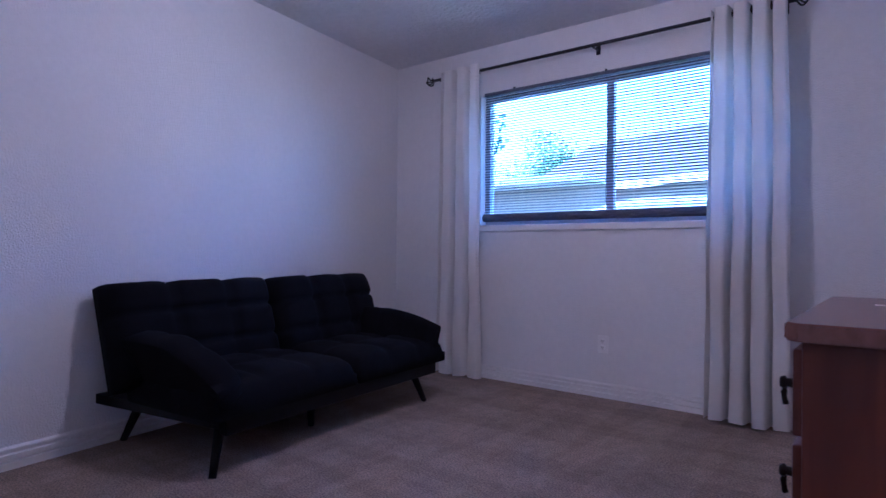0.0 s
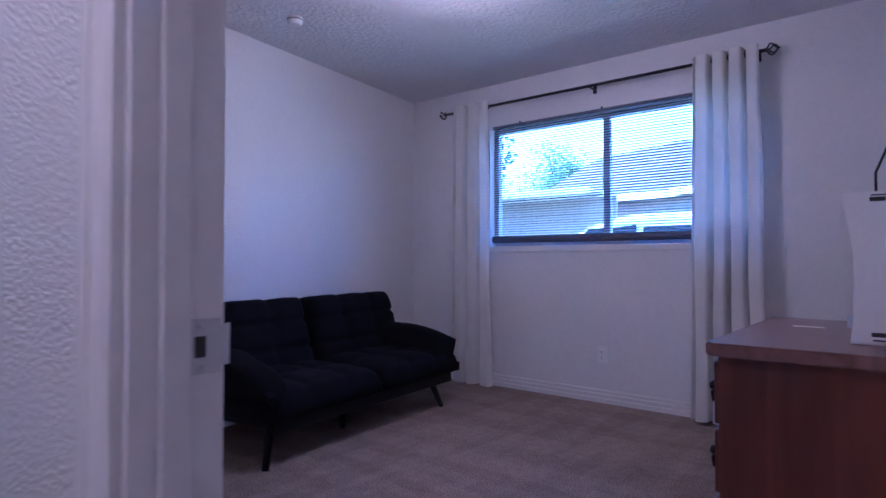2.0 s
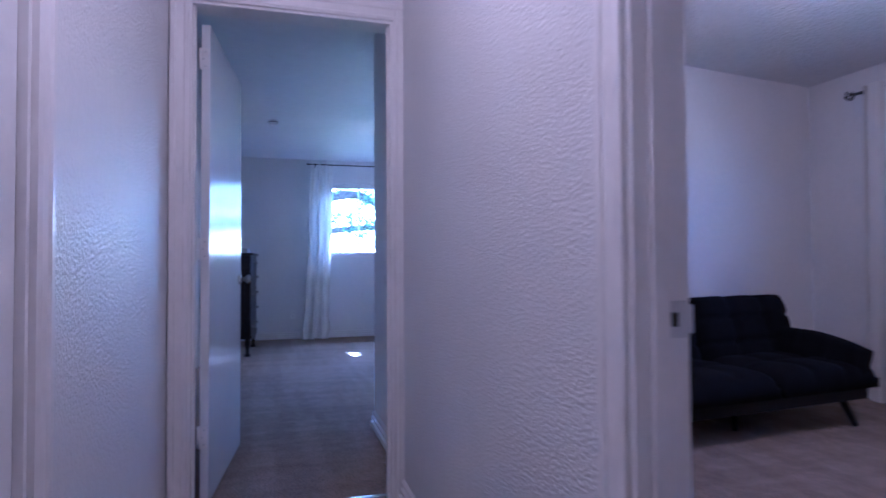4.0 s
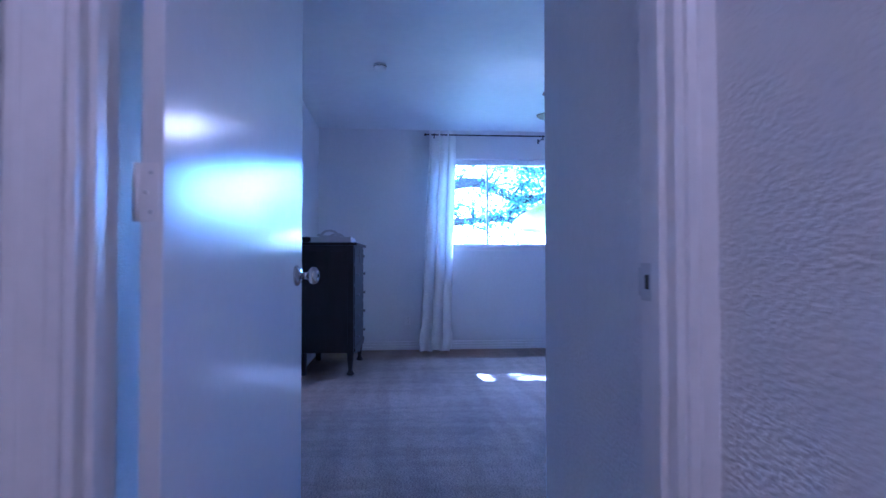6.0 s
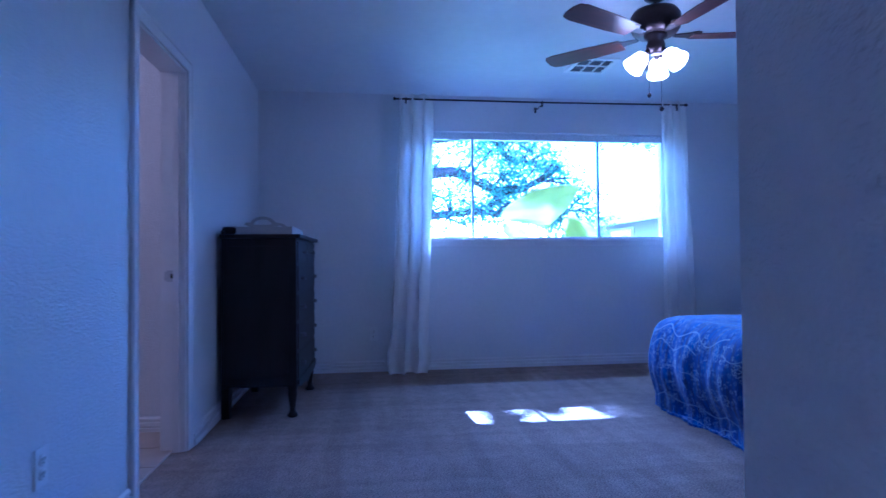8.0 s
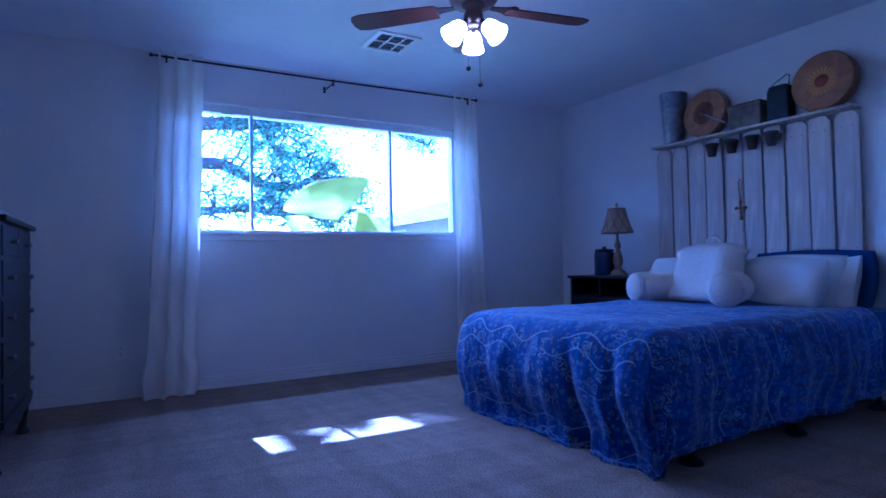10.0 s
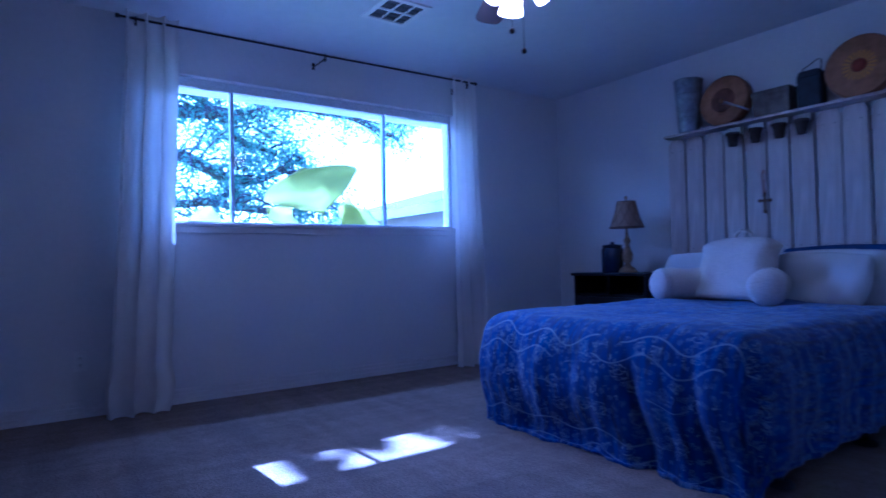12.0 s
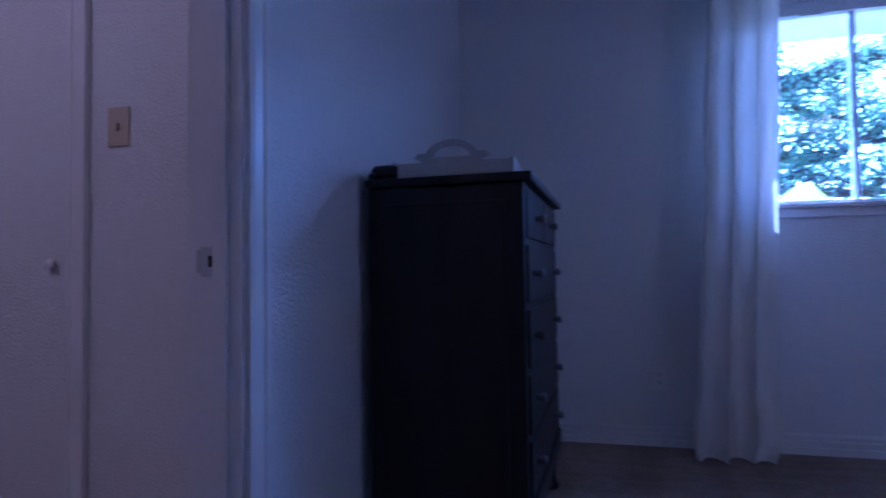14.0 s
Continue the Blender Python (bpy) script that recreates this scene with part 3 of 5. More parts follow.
outlet(pose(-0.815, 3.10, 0.338))
outlet(pose(-7.05, -0.90, 0.325, 0, 0, 90))
outlet(pose(-3.67, -1.878, 0.385, 0, 0, 180))


def smoke_detector(x, y):
    top = thing("smoke_detector", pose(x, y, H - 0.045), "small round white ceiling smoke detector", "smoke detector")
    part("cover", lathe([(0.030, 0.0), (0.040, 0.004), (0.044, 0.02), (0.046, 0.045)], 28), M_PLASTIC, top)
    part("vent_ring", lathe([(0.0465, 0.026), (0.0475, 0.029), (0.0465, 0.032)], 28, cap=False), M_DARKSLOT, top)


smoke_detector(-1.896, 1.253)
smoke_detector(-4.91, -1.152)

# ---- small bedroom ceiling light ----
M_DOME = glowing("lit_glass_dome", WARM, 1.2)
cl = thing("ceiling_light", pose(-0.72, 1.30, H), "flush ceiling light with a lit frosted glass dome", "ceiling light")
part("pan", lathe([(0.17, -0.025), (0.18, -0.02), (0.18, 0.0)], 40), M_PLASTIC, cl)
part("dome", lathe([(0.001, -0.155), (0.05, -0.150), (0.10, -0.130), (0.14, -0.09), (0.160, -0.04), (0.165, -0.022)], 40, cap=False), M_DOME, cl, "lit frosted glass dome")
part("finial_nut", lathe([(0.001, -0.178), (0.008, -0.172), (0.010, -0.160), (0.006, -0.152)], 14), M_STEEL, cl)


# ---- sofa bed ----
M_SOFA = surface("black_woven_cloth", (0.006, 0.006, 0.009), 0.95, grain=220, spread=0.35, stain=5, stain_spread=0.25, bump=0.4, bump_scale=260, depth=0.003)
M_SOFAWOOD = surface("black_stained_wood", (0.006, 0.006, 0.007), 0.55, grain=40, spread=0.2, stretch=(1, 6, 6))

M_SOFAWOOD.node_tree.nodes["Principled BSDF"].inputs["Specular IOR Level"].default_value = 0.2
M_SOFA.node_tree.nodes["Principled BSDF"].inputs["Specular IOR Level"].default_value = 0.12


def tufted(w, d, h, cols, rows, groove=0.018, seed=0.0, n=30, droop=0):
    """A padded slab, its flat back at z 0, its face drawn in along a grid of seams."""
    bm = bmesh.new()
    face, back = {}, {}
    for i in range(n + 1):
        for j in range(n + 1):
            u, v = i / n, j / n
            e = (1 - abs(2 * u - 1) ** 7) * (1 - abs(2 * v - 1) ** 7)
            gu = min(abs(u * cols - round(u * cols)) / 0.22, 1.0) if 0.08 < u < 0.92 else 1.0
            gv = min(abs(v * rows - round(v * rows)) / 0.22, 1.0) if 0.08 < v < 0.92 else 1.0
            dip = groove * ((1 - gu) ** 2 + (1 - gv) ** 2)
            z = h * (0.35 + 0.65 * e ** 0.45) - dip + 0.006 * noise.noise(Vector((u * 5 + seed, v * 5, seed)))
            s = 1 - 0.025 * (1 - e)
            x, y = w * (0.5 + (u - 0.5) * s), d * (0.5 + (v - 0.5) * s)
            y += d * 0.02 * v ** 6 * (abs(math.sin(math.pi * cols * u)) ** 0.5 - 1.0) + 0.004 * noise.noise(Vector((u * 9, seed, v)))
            if droop:
                k = v if droop < 0 else 1 - v
                x *= 1 - (0.62 if droop < 0 else 0.24) * max(0.0, (k - 0.45) / 0.55) ** 1.7 - 0.05 * k
            face[i, j] = bm.verts.new((x, y, z))
            back[i, j] = bm.verts.new((x, y, 0.0))
    for i in range(n):
        for j in range(n):
            bm.faces.new((face[i, j], face[i + 1, j], face[i + 1, j + 1], face[i, j + 1])).smooth = True
            bm.faces.new((back[i, j], back[i, j + 1], back[i + 1, j + 1], back[i + 1, j]))
    for k in range(n):
        for a, b in (((k, 0), (k + 1, 0)), ((k + 1, n), (k, n)), ((0, k + 1), (0, k)), ((n, k), (n, k + 1))):
            bm.faces.new((face[b], face[a], back[a], back[b])).smooth = True
    bmesh.ops.recalc_face_normals(bm, faces=bm.faces)
    return bm


sofa = thing("sofa_bed", pose(-1.56, 1.525, 0, 0, 0, 95.5), "black tufted fabric futon sofa bed on splayed black legs", "sofa")
part("base_frame", prism([(-0.79, 0.80), (-0.72, -0.02), (0.86, -0.02), (0.93, 0.80)], 0.045, "z", 0.195), M_SOFAWOOD, sofa, "flat black base board")
part("front_rail", cube(-0.70, -0.04, 0.165, 0.84, 0.0, 0.25, 0.006), M_SOFAWOOD, sofa)
for (x, y), (fx, fy) in (((-0.66, 0.05), (-0.74, -0.01)), ((0.70, 0.05), (0.76, -0.01)), ((-0.62, 0.70), (-0.68, 0.76)), ((0.74, 0.70), (0.80, 0.76)), ((0.0, 0.20), (0.0, 0.19))):
    part("leg", tube([(x, y, 0.20), (fx, fy, 0.0)], 0.024, 10, taper=0.016), M_SOFAWOOD, sofa)
for i, (a, b) in enumerate(((-0.78, 0.085), (0.095, 0.92))):
    part("seat_cushion", tufted(b - a, 0.66, 0.16, 3, 2, seed=i * 3.0), M_SOFA, sofa, "tufted black seat cushion", pose(a, -0.07, 0.235))
    part("back_cushion", tufted(b - a + (0.075 if i == 0 else 0.05), 0.515, 0.17, 3, 3, 0.026, seed=7 + i * 3.0), M_SOFA, sofa, "tufted black back cushion",
         pose(a - (0.075 if i == 0 else 0.0), 0.585, 0.262, 72, 0, 0))
part("back_board", cube(-0.74, 0.0, -0.03, 0.95, 0.40, 0.0, 0.005), M_SOFAWOOD, sofa, m=pose(0, 0.575, 0.32, 68, 0, 0))
for side, x, label in ((1, 0.815, ""), (-1, -0.73, "")):
    m = pose(x, -0.06, 0.27) @ (pose(0, 0, 0, 0, -70, 0) if side > 0 else pose(0, 0.62, 0, 0, 0, 180) @ pose(0, 0, 0, 0, -70, 0))
    part("armrest", tufted(0.275, 0.64, 0.15, 1, 3, 0.014, seed=20 + x, droop=side), M_SOFA, sofa, "padded black armrest leaning outward", m)

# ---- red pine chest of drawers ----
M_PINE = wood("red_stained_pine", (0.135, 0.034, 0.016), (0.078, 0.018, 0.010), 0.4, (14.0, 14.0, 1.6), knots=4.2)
# same pine for the top, paler to paint in the wall's reflection
M_PINESHEEN = wood("red_pine_with_wall_reflection", (0.23, 0.115, 0.088), (0.13, 0.060, 0.045), 0.27, (14.0, 1.8, 14.0), knots=5.0)
M_IRON = surface("dark_iron", (0.02, 0.018, 0.018), 0.45, metal=0.7)


def pull(parent, m):
    """A dropped iron handle on a round plate, standing out along -x."""
    p = part("drawer_pull", lathe([(0.020, 0), (0.018, 0.004), (0.010, 0.007), (0.008, 0.020), (0.013, 0.024), (0.010, 0.032)], 16, m @ pose(0, 0, 0, 0, -90, 0)), M_IRON, parent, "dark iron drop pull")
    part("drop", tube([m @ Vector((-0.022, 0, 0)), m @ Vector((-0.026, 0, -0.02)), m @ Vector((-0.022, 0, -0.042))], 0.006, 8), M_IRON, p)


pine = thing("chest_of_drawers", pose(0.57, 0.69, 0), "red-stained knotty pine chest of drawers with iron pulls", "chest of drawers")
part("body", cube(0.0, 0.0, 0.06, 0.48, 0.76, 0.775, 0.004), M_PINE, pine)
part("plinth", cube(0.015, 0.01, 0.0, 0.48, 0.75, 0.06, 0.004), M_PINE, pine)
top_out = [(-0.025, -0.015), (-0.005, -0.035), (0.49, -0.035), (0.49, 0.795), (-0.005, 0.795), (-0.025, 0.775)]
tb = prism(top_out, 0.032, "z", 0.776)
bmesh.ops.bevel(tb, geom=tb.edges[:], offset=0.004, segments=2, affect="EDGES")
part("tabletop", tb, M_PINESHEEN, pine, "polished red pine top, wall reflection put in as paler colour")
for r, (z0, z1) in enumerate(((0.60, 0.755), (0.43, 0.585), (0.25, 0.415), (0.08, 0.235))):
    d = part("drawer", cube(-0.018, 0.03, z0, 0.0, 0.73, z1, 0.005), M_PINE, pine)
    for y in (0.12, 0.62):
        pull(d, pose(-0.018, y, (z0 + z1) / 2))
slip = tagged(part("paper_slip", cube(0.655, 1.18, 0.8085, 0.735, 1.195, 0.8105, 0.0005), M_PLASTIC), "narrow white paper slip lying on the pine chest", "paper")

con = thing("electronic_console", pose(0.82, 0.84, 0.8085), "white upright electronic console with concave sides", "console")
side_out = [(0.004, 0.0), (0.010, 0.06), (0.014, 0.14), (0.010, 0.22), (0.000, 0.30), (-0.010, 0.345), (-0.004, 0.358), (0.27, 0.362), (0.262, 0.30), (0.250, 0.18), (0.256, 0.06), (0.262, 0.0)]
cb = prism(side_out, 0.085, "y")
bmesh.ops.bevel(cb, geom=[e for e in cb.edges if abs(e.verts[0].co.y - e.verts[1].co.y) < 1e-4], offset=0.006, segments=2, affect="EDGES")
part("housing", cb, M_PLASTIC, con)
for z, h in ((0.335, 0.010), (0.020, 0.010)):
    part("dark_badge", cube(0.045, -0.0015, z, 0.075, 0.0, z + h, 0.0005), M_DARKSLOT, con)
    part("print_bar", cube(0.048, -0.0012, z - 0.010 if z < 0.1 else z + 0.013, 0.085, 0.0, z - 0.006 if z < 0.1 else z + 0.016), M_DARKSLOT, con)
part("side_button", cube(-0.004, 0.03, 0.035, 0.012, 0.055, 0.065, 0.003), M_ALU, con)
# a bare stand with a wire arm, no lamp on it
arm = thing("wire_arm_stand", pose(0.90, 1.08, 0.8085), "slim black metal stand with a bent wire arm", "stand")
part("base", lathe([(0.055, 0), (0.055, 0.010), (0.012, 0.016)], 24), M_BLACKMETAL, arm)
part("post", tube([(0, 0, 0.01), (0, 0, 0.56)], 0.007, 8), M_BLACKMETAL, arm)
part("wire_arm", tube([(-0.035, 0, 0.30), (-0.035, 0, 0.43), (0.0, 0, 0.52)], 0.0035, 6), M_BLACKMETAL, arm)

# ---- dark tall dresser ----
M_DARK = wood("near_black_wood", (0.014, 0.011, 0.012), (0.006, 0.005, 0.006), 0.40, (10.0, 10.0, 1.5), bump=0.05)
M_DARK.node_tree.nodes["Principled BSDF"].inputs["Specular IOR Level"].default_value = 0.3
M_KNOB = surface("pewter", (0.28, 0.27, 0.27), 0.3, metal=0.9)
dr = thing("tall_dresser", pose(-5.59, -1.392, 0, 0, 0, -2.4), "near-black wooden tall dresser on carved feet", "dresser")
DW, DD = 0.83, 0.455
part("body", cube(-DW, -DD, 0.19, 0.0, 0.0, 1.108, 0.005), M_DARK, dr)
part("top_board", cube(-DW - 0.02, -DD - 0.005, 1.108, 0.022, 0.028, 1.133, 0.007), M_DARK, dr)
back = [(-DW, 1.133), (-DW, 1.150), (-DW + 0.04, 1.172), (-DW + 0.10, 1.165), (-DW + 0.16, 1.150), (-0.16, 1.150), (-0.10, 1.165), (-0.04, 1.172), (0.0, 1.150), (0.0, 1.133)]
part("back_gallery", prism(back, 0.02, "y", -DD), M_DARK, dr, "low scrolled back rail")
for x in (-0.04, -DW + 0.04):
    part("scroll", lathe([(0.022, 0), (0.026, 0.008), (0.026, 0.075), (0.020, 0.083)], 16, pose(x, -DD + 0.085, 1.157, 90)), M_DARK, dr)
apron_out = [(-DW + 0.01, 0.20), (-DW + 0.08, 0.175), (-DW / 2 - 0.1, 0.165), (-DW / 2, 0.14), (-DW / 2 + 0.1, 0.165), (-0.08, 0.175), (-0.01, 0.20), (-0.01, 0.23), (-DW + 0.01, 0.23)]
part("apron", prism(apron_out, 0.012, "y", 0.002), M_DARK, dr)
for x in (-0.03, -DW + 0.03):
    part("front_leg", lathe([(0.034, 0.21), (0.034, 0.19), (0.026, 0.165), (0.029, 0.14), (0.022, 0.09), (0.017, 0.05), (0.021, 0.03), (0.032, 0.018), (0.034, 0.008), (0.028, 0.0)], 18, pose(x, -0.03, 0)), M_DARK, dr, "turned and carved foot")
    part("back_leg", prism([(x - 0.03, 0.19), (x + 0.03, 0.19), (x + 0.022, 0.0), (x - 0.022, 0.0)], 0.05, "y", -DD), M_DARK, dr)
part("side_panel", cube(0.0, -DD + 0.05, 0.25, 0.004, -0.05, 1.06, 0.002), M_DARK, dr)
rows = ((0.955, 1.09, 2), (0.775, 0.935, 1), (0.595, 0.755, 1), (0.415, 0.575, 1), (0.235, 0.395, 1))
for z0, z1, n in rows:
    for k in range(n):
        a = -DW + 0.03 + (DW - 0.06) * k / n + 0.004
        b = -DW + 0.03 + (DW - 0.06) * (k + 1) / n - 0.004
        d = part("drawer", cube(a, 0.0, z0, b, 0.007, z1, 0.003), M_DARK, dr)
        for x in ((a + b) / 2,) if n == 2 else (a + 0.11, b - 0.11):
            part("drawer_knob", lathe([(0.011, 0), (0.008, 0.008), (0.013, 0.018), (0.014, 0.024), (0.008, 0.030)], 14, pose(x, 0.007, (z0 + z1) / 2, -90)), M_KNOB, d, "small metal knob")

M_TRAY = surface("whitewashed_wood", (0.50, 0.48, 0.46), 0.6, grain=30, spread=0.1, stretch=(1, 6, 6))
tray = thing("serving_tray", pose(-5.63, -1.42, 1.133), "whitewashed wooden serving tray with arched handles", "tray")
TL, TW = 0.62, 0.36
part("bottom", cube(-TL, -TW, 0.0, 0.0, 0.0, 0.012, 0.002), M_TRAY, tray)
for y in (-TW, -0.012):
    part("side", cube(-TL, y, 0.012, 0.0, y + 0.012, 0.052, 0.003), M_TRAY, tray)


def handle_end(at):
    """An end board whose middle rises to an arch with an oval grip."""
    bm = cube(at, -TW + 0.012, 0.012, at + 0.012, -0.012, 0.048, 0.002)
    mid = -TW / 2
    n = 22
    ring_o, ring_i = [], []
    for k in range(n + 1):
        s = math.pi * k / n
        ring_o.append((mid + 0.082 * math.cos(s), 0.046 + 0.066 * math.sin(s) ** 0.9))
        ring_i.append((mid + 0.055 * math.cos(s), 0.060 + 0.034 * math.sin(s)))
    for k in range(n):
        q = [ring_o[k], ring_o[k + 1], ring_i[k + 1], ring_i[k]]
        merge(bm, prism(q, 0.012, "x", at))
    merge(bm, prism([(mid - 0.082, 0.044), (mid + 0.082, 0.044), (mid + 0.055, 0.061), (mid - 0.055, 0.061)], 0.012, "x", at))
    for s in (-1, 1):
        merge(bm, prism([(mid + s * 0.078, 0.046), (mid + s * 0.112, 0.062), (mid + s * 0.098, 0.074), (mid + s * 0.068, 0.074)], 0.012, "x", at))
    part("handle_end", bm, M_TRAY, tray, "end board with arched grip")


handle_end(-0.012)
handle_end(-TL)

# ---- bed ----
M_SHEET = surface("white_cotton", (0.80, 0.79, 0.78), 0.85, grain=200, spread=0.03, bump=0.2, bump_scale=90, sheen=0.2)
M_FLEECE = surface("cream_fleece", (0.80, 0.72, 0.63), 0.95, grain=120, spread=0.12, bump=1.0, bump_scale=130, depth=0.008, sheen=0.4)
M_BLUESHEET = surface("blue_cotton", (0.035, 0.065, 0.21), 0.85, grain=160, spread=0.1, bump=0.2)


def comforter_cloth():
    """Royal blue cloth with pale vine lines, small flowers and dots."""
    m, nt, bs = nodes_of("blue_patterned_comforter")
    uv = nt.nodes.new("ShaderNodeUVMap")
    uv.uv_map = "cloth"
    sep = nt.nodes.new("ShaderNodeSeparateXYZ")
    nt.links.new(uv.outputs[0], sep.inputs[0])

    def math_node(op, a, b=None, c=None):
        n = nt.nodes.new("ShaderNodeMath")
        n.operation = op
        for i, v in enumerate((a, b, c)):
            if v is None:
                continue
            if isinstance(v, (int, float)):
                n.inputs[i].default_value = v
            else:
                nt.links.new(v, n.inputs[i])
        return n.outputs[0]

    wob = add(nt, "ShaderNodeTexNoise", Scale=2.3, Detail=1.0)
    nt.links.new(uv.outputs[0], wob.inputs["Vector"])
    u, v = sep.outputs[0], sep.outputs[1]

    def vine(freq, sway, gap, thick, shift, phase, cut, scale):
        """A pale wandering line every gap metres, broken off here and there."""
        sway_n = math_node("MULTIPLY", math_node("SINE", math_node("ADD", math_node("MULTIPLY", u, freq), phase)), sway)
        w = math_node("ADD", v, math_node("ADD", sway_n, math_node("MULTIPLY", wob.outputs[0], 0.10)))
        near = math_node("LESS_THAN", math_node("PINGPONG", math_node("ADD", w, 10.0 + shift), gap), thick)
        brk = add(nt, "ShaderNodeTexNoise", Scale=scale, Detail=1.0)
        nt.links.new(uv.outputs[0], brk.inputs["Vector"])
        return math_node("MULTIPLY", near, math_node("GREATER_THAN", brk.outputs[0], cut))

    lines = math_node("MAXIMUM", vine(21.0, 0.022, 0.21, 0.0034, 0.055, 0.0, 0.40, 2.6), vine(21.0, 0.024, 0.21, 0.0030, 0.135, 0.5, 0.43, 3.1))
    lines = math_node("MAXIMUM", lines, vine(31.0, 0.014, 0.21, 0.0020, 0.27, 1.0, 0.52, 4.5))

    def flowers(scale, rough, r1, r2, thick):
        """Scalloped rings about scattered points."""
        vor = add(nt, "ShaderNodeTexVoronoi", Scale=scale, Randomness=0.75)
        nt.links.new(uv.outputs[0], vor.inputs["Vector"])
        petal = add(nt, "ShaderNodeTexNoise", Scale=scale * 4.5, Detail=1.0)
        nt.links.new(uv.outputs[0], petal.inputs["Vector"])
        dist = math_node("ADD", vor.outputs["Distance"], math_node("MULTIPLY", math_node("SUBTRACT", petal.outputs[0], 0.5), rough))
        a = math_node("LESS_THAN", math_node("ABSOLUTE", math_node("SUBTRACT", dist, r1)), thick)
        b = math_node("LESS_THAN", math_node("ABSOLUTE", math_node("SUBTRACT", dist, r2)), thick)
        return math_node("MAXIMUM", a, b)

    big = flowers(11.0, 0.45, 0.32, 0.15, 0.024)
    small = flowers(36.0, 0.5, 0.34, 0.10, 0.05)
    ink = math_node("MAXIMUM", math_node("MULTIPLY", big, 0.34), math_node("MULTIPLY", small, 0.24))
    patch = add(nt, "ShaderNodeTexNoise", Scale=3.2, Detail=3.0)
    nt.links.new(uv.outputs[0], patch.inputs["Vector"])
    ink = math_node("MULTIPLY", ink, math_node("MULTIPLY", patch.outputs[0], 1.9))
    ink = math_node("MAXIMUM", ink, math_node("MULTIPLY", lines, 0.35))
    mp = nt.nodes.new("ShaderNodeMapping")
    mp.inputs["Scale"].default_value = (40, 8, 1)
    nt.links.new(uv.outputs[0], mp.inputs[0])
    streak = add(nt, "ShaderNodeTexNoise", Scale=1.0, Detail=4.0)
    nt.links.new(mp.outputs[0], streak.inputs["Vector"])
    base = ramp(nt, streak.outputs[0], [(0.3, (0.003, 0.014, 0.10)), (0.52, (0.008, 0.040, 0.27)), (0.78, (0.035, 0.125, 0.48))])
    mix = nt.nodes.new("ShaderNodeMix")
    mix.data_type = "RGBA"
    nt.links.new(ink, mix.inputs[0])
    nt.links.new(base, mix.inputs[6])
    mix.inputs[7].default_value = (0.62, 0.70, 0.80, 1)
    nt.links.new(mix.outputs[2], bs.inputs["Base Color"])
    bs.inputs["Roughness"].default_value = 0.8
    bs.inputs["Sheen Weight"].default_value = 0.25
    weave = add(nt, "ShaderNodeTexNoise", Scale=190.0, Detail=2.0)
    nt.links.new(uv.outputs[0], weave.inputs["Vector"])
    bp = add(nt, "ShaderNodeBump", Strength=0.4, Distance=0.003)
    nt.links.new(weave.outputs[0], bp.inputs["Height"])
    nt.links.new(bp.outputs[0], bs.inputs["Normal"])
    return m


M_COMFORTER = comforter_cloth()
BX0, BX1, BY0, BY1, BZ = -5.56, -4.06, 0.93, 3.03, 0.585
bed = thing("bed", pose(BX0, BY0, 0), "queen bed with a mattress on a black metal frame", "bed")
part("mattress", cube(0.02, 0.03, 0.30, BX1 - BX0 - 0.02, BY1 - BY0, BZ - 0.02, 0.05), M_BLUESHEET, bed, "blue fitted sheet over the mattress")
part("box_spring", cube(0.03, 0.04, 0.14, BX1 - BX0 - 0.03, BY1 - BY0, 0.30, 0.02), M_BLUESHEET, bed)
part("side_rail", cube(0.03, 0.05, 0.10, 0.06, BY1 - BY0, 0.14, 0.003), M_BLACKMETAL, bed)
part("side_rail", cube(BX1 - BX0 - 0.06, 0.05, 0.10, BX1 - BX0 - 0.03, BY1 - BY0, 0.14, 0.003), M_BLACKMETAL, bed)
for x in (0.08, BX1 - BX0 - 0.05):
    for y in (0.25, 1.05, 1.90):
        leg = part("bed_leg", lathe([(0.018, 0.012), (0.018, 0.12)], 12, pose(x, y, 0)), M_BLACKMETAL, bed)
        part("foot_cup", lathe([(0.055, 0.0), (0.055, 0.008), (0.040, 0.020), (0.022, 0.024)], 20, pose(x, y, 0)), M_BLACKMETAL, leg, "round black foot cup")


